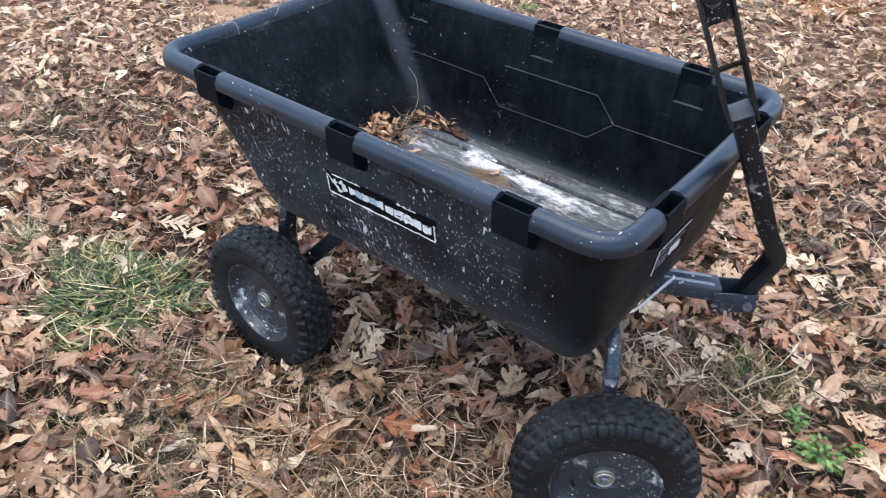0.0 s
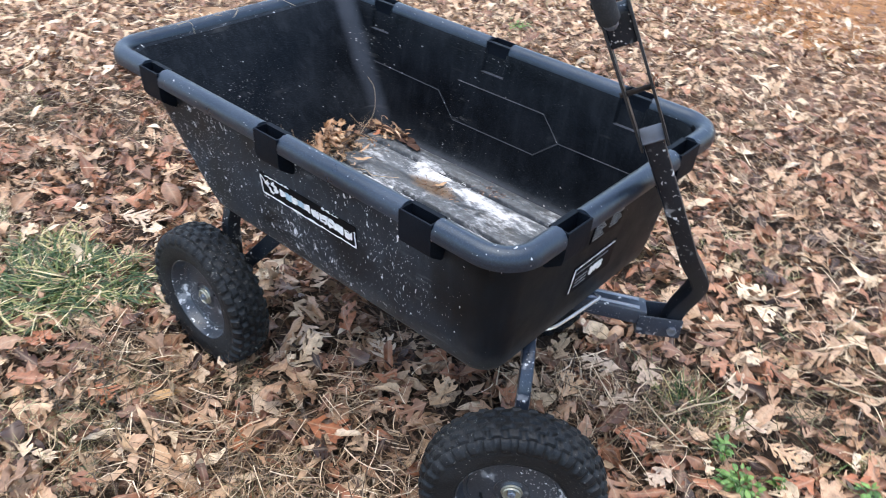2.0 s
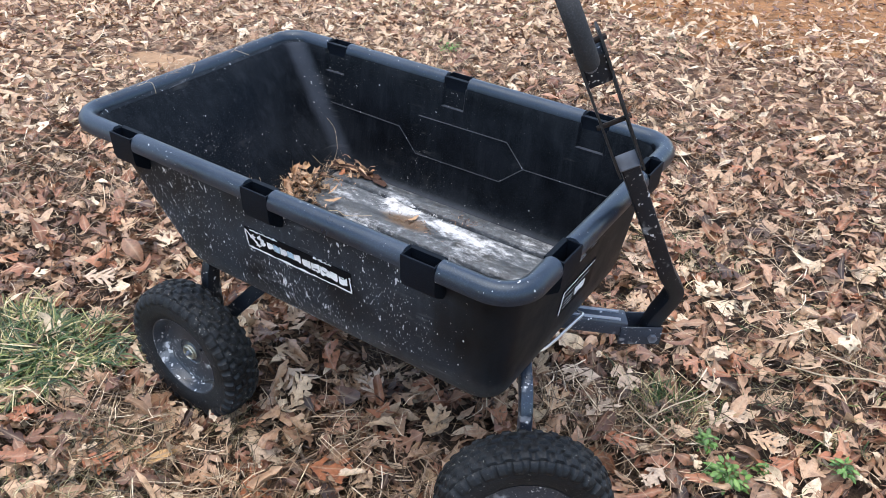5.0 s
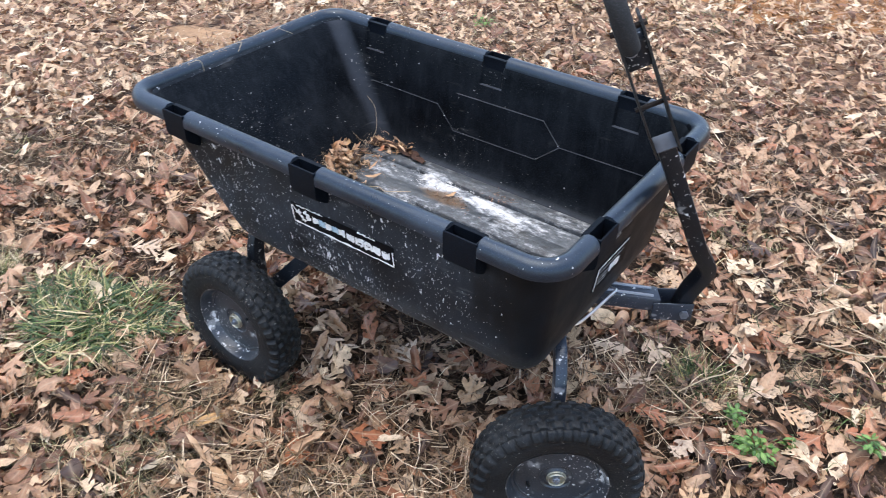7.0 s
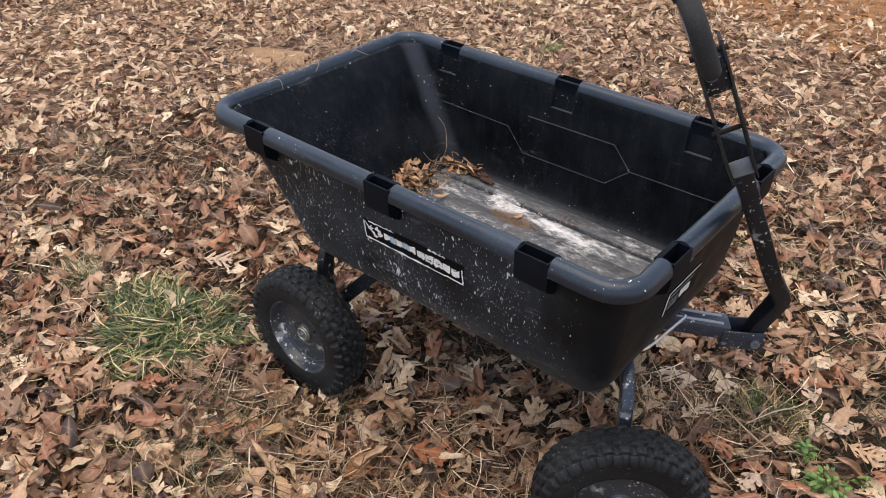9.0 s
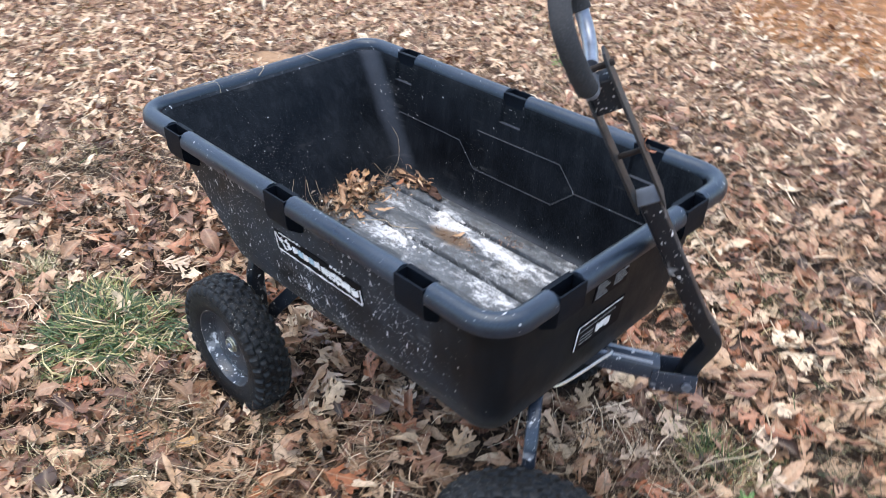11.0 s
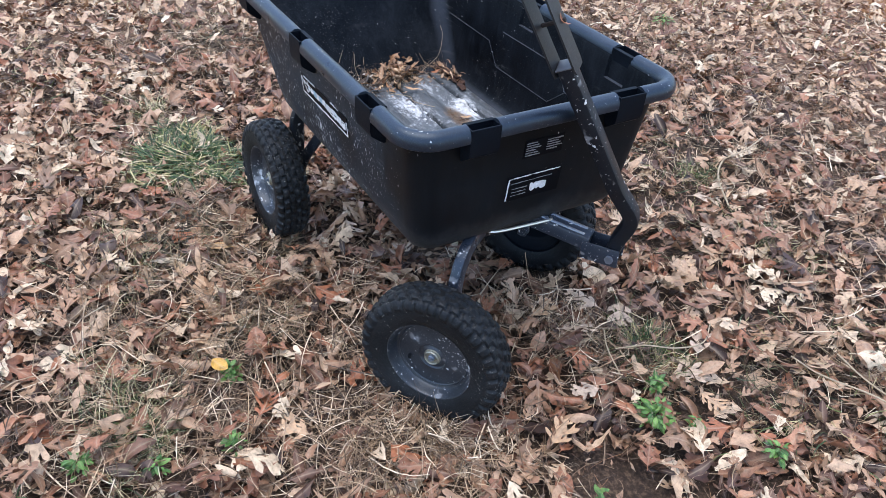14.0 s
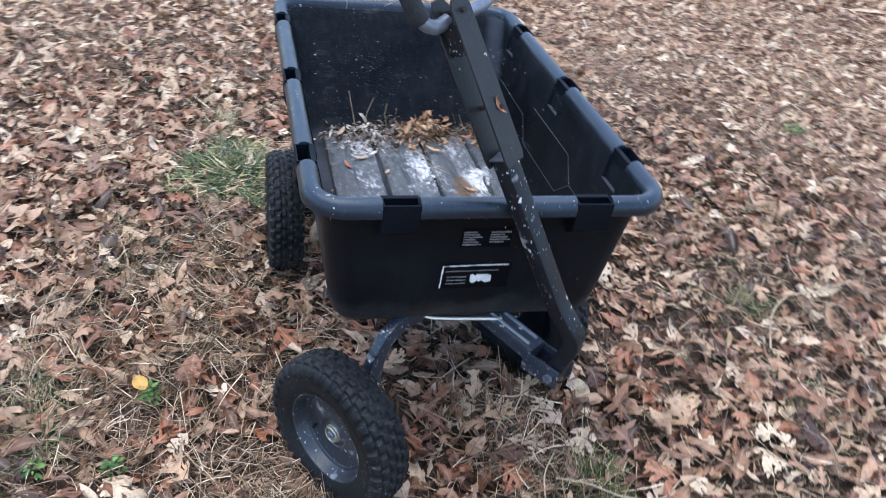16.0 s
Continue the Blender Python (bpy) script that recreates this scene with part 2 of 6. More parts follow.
def bed_material(name, powder=1.0, tone=1.0):
    """Grey floor with brown grime and patches of dried white powder."""
    m, n, l, b = material(name)
    big = noise_tex(n, l, 17.0, 7, 0.72, (0.6, 1.2, 1))
    fine = noise_tex(n, l, 60.0, 6, 0.78, (0.7, 1.1, 1))
    base = ramp(n, [(p, tuple(tone * v for v in c)) for p, c in ((0.3, (0.028, 0.034, 0.041)), (0.46, (0.084, 0.098, 0.112)), (0.58, (0.158, 0.18, 0.197)), (0.7, (0.4, 0.435, 0.465)))])
    l.new(fine.outputs[0], base.inputs[0])
    tc = n.new("ShaderNodeTexCoord")
    total = None
    for (x, y), (rx, ry), amount in (((-0.11, 0.148), (0.11, 0.05), 0.85), ((0.03, 0.135), (0.16, 0.04), 0.62), ((0.17, 0.13), (0.18, 0.04), 0.55), ((-0.14, 0.004), (0.12, 0.055), 0.72), ((0.16, 0.0), (0.2, 0.055), 0.5), ((0.08, 0.08), (0.26, 0.06), 0.2),
                                     ((-0.1, -0.14), (0.3, 0.07), 0.14), ((0.22, -0.13), (0.14, 0.06), 0.18), ((-0.3, -0.15), (0.1, 0.08), 0.55), ((-0.27, 0.11), (0.1, 0.06), 0.4), ((0.24, 0.2), (0.1, 0.035), 0.42), ((0.36, 0.2), (0.1, 0.06), 0.4)):
        mp, gr = n.new("ShaderNodeMapping"), n.new("ShaderNodeTexGradient")
        mp.inputs["Location"].default_value = (-x / rx, -y / ry, 0)
        mp.inputs["Scale"].default_value = (1 / rx, 1 / ry, 0)
        gr.gradient_type = "SPHERICAL"
        l.new(tc.outputs["Object"], mp.inputs[0])
        l.new(mp.outputs[0], gr.inputs[0])
        total = maths(n, l, "MULTIPLY_ADD", gr.outputs["Fac"], amount, total if total is not None else 0.0)
    v = maths(n, l, "MULTIPLY_ADD", big.outputs[0], 1.25, maths(n, l, "MULTIPLY_ADD", total, 0.5, -0.17))
    v = maths(n, l, "MULTIPLY", maths(n, l, "MULTIPLY_ADD", fine.outputs[0], 1.0, v), 0.5)
    mr = ramp(n, [(0.53, (0, 0, 0)), (0.58, (0.22, 0.22, 0.22)), (0.64, (0.65, 0.65, 0.65)), (0.7, (1, 1, 1))])
    l.new(v, mr.inputs[0])
    grime = noise_tex(n, l, 16.0, 5, 0.65, (0.7, 1.2, 1))
    gm = ramp(n, [(0.52, (0, 0, 0)), (0.72, (0.36, 0.36, 0.36))])
    l.new(grime.outputs[0], gm.inputs[0])
    c = mix(n, l, gm.outputs[0], base.outputs[0], (0.085, 0.075, 0.058))
    mp, gr = n.new("ShaderNodeMapping"), n.new("ShaderNodeTexGradient")
    mp.inputs["Location"].default_value, mp.inputs["Scale"].default_value = (0.4, -2.4, 0), (10.0, 25.0, 0)
    gr.gradient_type = "SPHERICAL"
    l.new(tc.outputs["Object"], mp.inputs[0])
    l.new(mp.outputs[0], gr.inputs[0])
    brown = ramp(n, [(0.44, (0, 0, 0)), (0.62, (0.85, 0.85, 0.85))])
    l.new(maths(n, l, "MULTIPLY_ADD", fine.outputs[0], 0.7, maths(n, l, "MULTIPLY", gr.outputs["Fac"], 0.5)), brown.inputs[0])
    c = mix(n, l, maths(n, l, "MULTIPLY", mr.outputs[0], powder), c, (0.71, 0.75, 0.78))
    l.new(mix(n, l, brown.outputs[0], c, (0.15, 0.1, 0.06)), b.inputs["Base Color"])
    rr = ramp(n, [(0.4, (0.35, 0.35, 0.35)), (0.62, (0.75, 0.75, 0.75))])
    l.new(fine.outputs[0], rr.inputs[0])
    l.new(rr.outputs[0], b.inputs["Roughness"])
    bump(n, l, b, fine.outputs[0], 0.7, 0.004)
    return m


BED = bed_material("bed_floor")
RIB = bed_material("bed_rib", 0.75, 0.78)


def leaf_material(name, stops, rib=0.35):
    m, n, l, b = material(name)
    geo = n.new("ShaderNodeNewGeometry")
    r = ramp(n, stops)
    l.new(geo.outputs["Random Per Island"], r.inputs[0])
    mott = noise_tex(n, l, 62.0, 5, 0.68)
    mr = ramp(n, [(0.28, (0.42, 0.4, 0.38)), (0.48, (1.0, 0.97, 0.93)), (0.68, (1.3, 1.27, 1.22))])
    l.new(mott.outputs[0], mr.inputs[0])
    mul = n.new("ShaderNodeMix")
    mul.data_type, mul.blend_type = "RGBA", "MULTIPLY"
    mul.inputs[0].default_value = 1.0
    l.new(r.outputs[0], mul.inputs[6])
    l.new(mr.outputs[0], mul.inputs[7])
    at = n.new("ShaderNodeAttribute")
    at.attribute_name = "rib"
    pw = n.new("ShaderNodeMath")
    pw.operation = "POWER"
    l.new(at.outputs["Fac"], pw.inputs[0])
    pw.inputs[1].default_value = 6.0
    ml = n.new("ShaderNodeMath")
    ml.operation = "MULTIPLY"
    l.new(pw.outputs[0], ml.inputs[0])
    ml.inputs[1].default_value = rib
    b.inputs["Roughness"].default_value = 0.5
    b.inputs["Specular IOR Level"].default_value = 0.5
    bump(n, l, b, mott.outputs[0], 0.25, 0.003)
    al = n.new("ShaderNodeAttribute")
    al.attribute_name = "along"
    k1 = n.new("ShaderNodeMath")
    k1.operation = "MULTIPLY_ADD"
    l.new(at.outputs["Fac"], k1.inputs[0])
    k1.inputs[1].default_value = 0.22
    l.new(al.outputs["Fac"], k1.inputs[2])
    k2 = n.new("ShaderNodeMath")
    k2.operation = "MULTIPLY"
    l.new(k1.outputs[0], k2.inputs[0])
    k2.inputs[1].default_value = 48.0
    k3 = n.new("ShaderNodeMath")
    k3.operation = "SINE"
    l.new(k2.outputs[0], k3.inputs[0])
    vr = ramp(n, [(0.0, (0.95, 0.95, 0.95)), (0.8, (1.0, 1.0, 1.0)), (1.0, (1.07, 1.06, 1.05))])
    l.new(k3.outputs[0], vr.inputs[0])
    vm = n.new("ShaderNodeMix")
    vm.data_type, vm.blend_type = "RGBA", "MULTIPLY"
    vm.inputs[0].default_value = 1.0 if rib else 0.0
    l.new(mul.outputs[2], vm.inputs[6])
    l.new(vr.outputs[0], vm.inputs[7])
    l.new(mix(n, l, ml.outputs[0], vm.outputs[2], (0.5, 0.38, 0.26)), b.inputs["Base Color"])
    return m


LEAF_MIX = leaf_material("dry_leaves", [
    (0.0, (0.0278, 0.0133, 0.00951)), (0.1, (0.0834, 0.0362, 0.0219)), (0.2, (0.268, 0.11, 0.057)), (0.28, (0.111, 0.0572, 0.0361)), (0.38, (0.445, 0.286, 0.18)), (0.47, (0.185, 0.0906, 0.0533)),
    (0.56, (0.333, 0.128, 0.0627)), (0.64, (0.463, 0.319, 0.209)), (0.72, (0.213, 0.0949, 0.0494)), (0.82, (0.38, 0.233, 0.143)), (0.92, (0.509, 0.377, 0.257)), (1.0, (0.704, 0.591, 0.437))])
LEAF_FAR = leaf_material("dry_leaves_pale", [
    (0.0, (0.0912, 0.0387, 0.0233)), (0.18, (0.246, 0.115, 0.0655)), (0.38, (0.401, 0.254, 0.155)), (0.58, (0.493, 0.333, 0.211)), (0.82, (0.556, 0.416, 0.28)), (1.0, (0.712, 0.601, 0.449))])
# Tones drop well below the top leaves', painting the shade of the gaps.
LEAF_DARK = leaf_material("rotting_leaves", [
    (0.0, (0.02, 0.01, 0.007)), (0.35, (0.085, 0.042, 0.026)), (0.65, (0.2, 0.108, 0.064)), (0.85, (0.34, 0.215, 0.135)), (1.0, (0.52, 0.38, 0.26))])
STRAW = leaf_material("straw", [(0.0, (0.05, 0.033, 0.021)), (0.3, (0.17, 0.108, 0.064)), (0.55, (0.29, 0.2, 0.125)), (0.82, (0.5, 0.38, 0.25)), (1.0, (0.78, 0.67, 0.51))], 0)
NEEDLES = leaf_material("pine_straw", [(0.0, (0.13, 0.06, 0.03)), (0.5, (0.26, 0.13, 0.06)), (1.0, (0.4, 0.24, 0.13))], 0)
SCRAPS = leaf_material("bleached_scraps", [(0.0, (0.06, 0.045, 0.035)), (0.4, (0.2, 0.17, 0.14)), (0.7, (0.45, 0.43, 0.4)), (1.0, (0.7, 0.69, 0.66))], 0)
PILE = leaf_material("pile_leaves", [(0.0, (0.04, 0.024, 0.016)), (0.3, (0.14, 0.07, 0.036)), (0.55, (0.32, 0.17, 0.085)), (0.8, (0.42, 0.26, 0.145)), (1.0, (0.6, 0.44, 0.3))])
DARK_STRAW = leaf_material("rotten_straw", [(0.0, (0.018, 0.014, 0.009)), (0.35, (0.06, 0.045, 0.026)), (0.6, (0.12, 0.095, 0.05)), (0.8, (0.09, 0.1, 0.04)), (1.0, (0.34, 0.27, 0.16))], 0)
GRASS = leaf_material("grass_blades", [(0.0, (0.014, 0.04, 0.012)), (0.4, (0.06, 0.105, 0.03)), (0.52, (0.2, 0.23, 0.08)), (0.6, (0.42, 0.37, 0.2)), (0.8, (0.56, 0.5, 0.31)), (1.0, (0.68, 0.62, 0.44))], 0)
TURF = leaf_material("green_grass_blades", [(0.0, (0.012, 0.036, 0.01)), (0.36, (0.035, 0.08, 0.022)), (0.6, (0.1, 0.155, 0.042)), (0.74, (0.27, 0.27, 0.1)), (0.88, (0.48, 0.42, 0.22)), (1.0, (0.74, 0.65, 0.43))], 0)
GREEN = leaf_material("green_weed", [(0.0, (0.04, 0.12, 0.025)), (0.5, (0.085, 0.21, 0.04)), (1.0, (0.16, 0.3, 0.07))], 0.2)
YELLOW = leaf_material("yellow_leaf", [(0.0, (0.46, 0.25, 0.04)), (1.0, (0.54, 0.32, 0.06))], 0.3)


def soil_material():
    m, n, l, b = material("forest_soil")
    a = noise_tex(n, l, 14.0, 8, 0.7)
    c = noise_tex(n, l, 90.0, 5, 0.7)
    big = noise_tex(n, l, 0.9, 4, 0.6)
    r1 = ramp(n, [(0.3, (0.012, 0.007, 0.005)), (0.55, (0.04, 0.024, 0.015)), (0.78, (0.11, 0.07, 0.043))])
    l.new(a.outputs[0], r1.inputs[0])
    r2 = ramp(n, [(0.35, (0.015, 0.009, 0.006)), (0.5, (0.065, 0.04, 0.025)), (0.68, (0.26, 0.17, 0.105))])
    l.new(c.outputs[0], r2.inputs[0])
    rb = ramp(n, [(0.4, (0.3, 0.3, 0.3)), (0.6, (0.7, 0.7, 0.7))])
    l.new(big.outputs[0], rb.inputs[0])
    soil = mix(n, l, rb.outputs[0], r1.outputs[0], r2.outputs[0])
    tc = n.new("ShaderNodeTexCoord")
    vor = n.new("ShaderNodeTexVoronoi")
    vor.inputs["Scale"].default_value, vor.inputs["Randomness"].default_value = 30.0, 1.0
    warp = n.new("ShaderNodeVectorMath")
    warp.operation = "MULTIPLY_ADD"
    l.new(noise_tex(n, l, 40.0, 3, 0.6).outputs["Color"], warp.inputs[0])
    warp.inputs[1].default_value = (0.06, 0.06, 0.06)
    l.new(tc.outputs["Object"], warp.inputs[2])
    l.new(warp.outputs[0], vor.inputs["Vector"])
    sep = n.new("ShaderNodeSeparateColor")
    l.new(vor.outputs["Color"], sep.inputs[0])
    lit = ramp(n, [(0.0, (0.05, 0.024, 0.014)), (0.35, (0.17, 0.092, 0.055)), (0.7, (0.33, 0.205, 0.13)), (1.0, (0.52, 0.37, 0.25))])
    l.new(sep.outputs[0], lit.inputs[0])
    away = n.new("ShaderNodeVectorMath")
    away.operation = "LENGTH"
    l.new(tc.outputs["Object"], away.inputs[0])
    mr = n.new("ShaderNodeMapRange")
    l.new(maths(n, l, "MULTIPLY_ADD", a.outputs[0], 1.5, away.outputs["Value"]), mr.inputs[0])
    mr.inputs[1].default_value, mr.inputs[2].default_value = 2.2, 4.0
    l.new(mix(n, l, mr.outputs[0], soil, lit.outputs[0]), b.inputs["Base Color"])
    b.inputs["Roughness"].default_value = 0.95
    bump(n, l, b, c.outputs[0], 0.8, 0.01)
    return m


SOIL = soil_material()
TAN_SOIL = plain("tan_soil", (0.32, 0.2, 0.115), 0.95, 0, 0.35, 22, 0.7)
CLAY = plain("orange_clay", (0.29, 0.14, 0.055), 0.95, 0, 0.5, 14, 0.7)


# ---- mesh helpers ----
def finish(me, mat, smooth=True, angle=38):
    me.materials.append(mat)
    if smooth:
        me.polygons.foreach_set("use_smooth", [True] * len(me.polygons))
        me.set_sharp_from_angle(angle=radians(angle))
    me.update()
    return me


def mesh_of(name, bm, mat, smooth=True, angle=38):
    me = bpy.data.meshes.new(name)
    bmesh.ops.recalc_face_normals(bm, faces=bm.faces)
    bm.to_mesh(me)
    bm.free()
    return finish(me, mat, smooth, angle)


def part(name, bm, mat, parent, label="", m=None, smooth=True, angle=38):
    """One mesh object under a thing or under a part."""
    me = bm if isinstance(bm, bpy.types.Mesh) else mesh_of(name, bm, mat, smooth, angle)
    ob = new(name, me)
    ob.parent = parent
    if m is not None:
        ob.matrix_local = m
    return tagged(ob, label)


def thing(name, label, category, group="", m=None):
    ob = new(name)
    ob.empty_display_size = 0.05
    if m is not None:
        ob.matrix_world = m
    return tagged(ob, label, category, group)


def smooth_path(pts, n=6):
    """A Catmull-Rom curve through the points."""
    p = [Vector(q) for q in pts]
    p = [2 * p[0] - p[1]] + p + [2 * p[-1] - p[-2]]
    out = []
    for i in range(1, len(p) - 2):
        for k in range(n):
            t = k / n
            out.append(0.5 * (2 * p[i] + (p[i + 1] - p[i - 1]) * t + (2 * p[i - 1] - 5 * p[i] + 4 * p[i + 1] - p[i + 2]) * t * t
                              + (3 * p[i] - p[i - 1] - 3 * p[i + 1] + p[i + 2]) * t ** 3))
    return out + [p[-2]]


def box_profile(w, h, r=0.004, k=2):
    out = []
    for cx, cy, a0 in ((w / 2 - r, h / 2 - r, 0), (-w / 2 + r, h / 2 - r, 90), (-w / 2 + r, -h / 2 + r, 180), (w / 2 - r, -h / 2 + r, 270)):
        for j in range(k + 1):
            a = radians(a0 + 90 * j / k)
            out.append((cx + r * math.cos(a), cy + r * math.sin(a)))
    return out


def round_profile(r, k=12):
    return [(r * math.cos(2 * math.pi * j / k), r * math.sin(2 * math.pi * j / k)) for j in range(k)]


def sweep(bm, pts, prof, up=(0, 0, 1), caps=True):
    """Carries a profile (sideways, upwards) along a line."""
    pts, rows, up = [Vector(p) for p in pts], [], Vector(up)
    for i, p in enumerate(pts):
        t = (pts[min(i + 1, len(pts) - 1)] - pts[max(i - 1, 0)]).normalized()
        s = up.cross(t)
        s = s.normalized() if s.length > 1e-4 else Vector((1, 0, 0))
        v = t.cross(s)
        rows.append([bm.verts.new(p + s * a + v * b) for a, b in prof])
    k = len(prof)
    for a, b in zip(rows, rows[1:]):
        for j in range(k):
            bm.faces.new((a[j], a[(j + 1) % k], b[(j + 1) % k], b[j]))
    if caps:
        bm.faces.new(rows[0][::-1])
        bm.faces.new(rows[-1])
    return bm


def loft(bm, rings, close_first=False, close_last=False):
    rows = [[bm.verts.new(p) for p in r] for r in rings]
    for a, b in zip(rows, rows[1:]):
        k = len(a)
        for j in range(k):
            bm.faces.new((a[j], a[(j + 1) % k], b[(j + 1) % k], b[j]))
    if close_first:
        bm.faces.new(rows[0])
    if close_last:
        bm.faces.new(rows[-1])
    return bm


def box(bm, lo, hi, m=None, bevel=0.0):
    r = bmesh.ops.create_cube(bm, size=1.0)
    mid, size = (Vector(lo) + Vector(hi)) / 2, Vector(hi) - Vector(lo)
    bmesh.ops.transform(bm, matrix=(m or Matrix()) @ Matrix.Translation(mid) @ Matrix.Diagonal((*size, 1)), verts=r["verts"])
    if bevel:
        edges = list({e for v in r["verts"] for e in v.link_edges})
        bmesh.ops.bevel(bm, geom=edges, offset=bevel, segments=2, affect="EDGES", profile=0.5)
    return bm


def revolve(bm, prof, seg=48, closed=False):
    """Turns a profile of (radius, along x) round the x axis."""
    rows = []
    for j in range(seg):
        a = 2 * math.pi * j / seg
        rows.append([bm.verts.new((w, r * math.cos(a), r * math.sin(a))) for r, w in prof])
    k = len(prof)
    for j in range(seg):
        a, b = rows[j], rows[(j + 1) % seg]
        for i in range(k if closed else k - 1):
            q = (a[i], a[(i + 1) % k], b[(i + 1) % k], b[i])
            bm.faces.new(q)
    return bm


# ---- ground ----
def ground_height(x, y):
    near = max(0.0, 1 - math.hypot(x, y) / 14)
    return -0.040 + near * 0.012 * noise.noise((x * 1.7, y * 1.7, 0)) + near * 0.006 * noise.noise((x * 5, y * 5, 3))


def ground():
    me = bpy.data.meshes.new("ground")
    ax = np.concatenate([-np.geomspace(400, 9, 14), np.linspace(-8, 8, 161), np.geomspace(9, 400, 14)])
    n = len(ax)
    vs = [(float(x), float(y), ground_height(x, y)) for y in ax for x in ax]
    fs = [(j * n + i, j * n + i + 1, (j + 1) * n + i + 1, (j + 1) * n + i) for j in range(n - 1) for i in range(n - 1)]
    me.from_pydata(vs, [], fs)
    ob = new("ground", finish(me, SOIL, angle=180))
    return tagged(ob, "brown soil of a yard under dead leaves and straw", "ground", kind="structure")


ground()


def clay_patch(x, y, rx, ry, turn, name, label, mat=CLAY):
    bm = bmesh.new()
    rows = []
    for f in (0.0, 0.35, 0.7, 0.9, 1.0):
        row = []
        for j in range(40):
            a = 2 * math.pi * j / 40
            wob = 1 + 0.25 * noise.noise((math.cos(a) * 1.5 + x, math.sin(a) * 1.5 + y, 1)) + 0.12 * noise.noise((math.cos(a) * 5 + x, math.sin(a) * 5, 2))
            px, py = rx * f * wob * math.cos(a), ry * f * wob * math.sin(a)
            c, s = math.cos(turn), math.sin(turn)
            gx, gy = x + c * px - s * py, y + s * px + c * py
            row.append((gx, gy, ground_height(gx, gy) + (0.006 if f < 0.95 else -0.01)))
        rows.append(row)
    loft(bm, rows[1:], close_first=True)
    return tagged(new(name, mesh_of(name, bm, mat, angle=180)), label, "soil", kind="structure")


BARE = [(-2.3, 1.1, 0.3, 0.13, 0.4), (0.1, 4.85, 2.1, 1.35, 0.95), (0.97, -0.04, 0.2, 0.14, 0.3)]
clay_patch(*BARE[0], "bare_soil", "bare patch of tan soil among dead leaves", TAN_SOIL)
clay_patch(*BARE[1], "dirt_track", "worn orange clay track scattered with pine straw")


TREADS = ((-0.344, -0.344, 0), (-0.344, 0.308, 0), (0.526, -0.283, 0.604), (0.16, 0.247, 0.604))


def bare(x, y):
    """How far a place lies inside a bare patch: 1 in its middle, 0 outside."""
    best = 0.0
    for bx, by, rx, ry, turn in BARE:
        dx, dy = x - bx, y - by
        c, s = np.cos(turn), np.sin(turn)
        best = np.maximum(best, 1 - np.hypot((c * dx + s * dy) / rx, (-s * dx + c * dy) / ry))
    return np.clip(best, 0, 1)


# ---- leaves and straw ----
def leaf_mesh(st):
    """Vertices, quads and rib values of a leaf from its stations (x, left, right, lean), five columns wide."""
    vs, rib, fs = [], [], []
    for x, l, r, lean in st:
        vs += [(x + lean, -l, 0), (x + lean * 0.4, -l * 0.5, 0), (x, 0, 0), (x + lean * 0.4, r * 0.5, 0), (x + lean, r, 0)]
        rib += [0, 0.5, 1, 0.5, 0]
    for k in range(len(st) - 1):
        a = 5 * k
        fs += [(a + c, a + 5 + c, a + 6 + c, a + 1 + c) for c in range(4)]
    return np.array(vs), np.array(fs), np.array(rib, float)


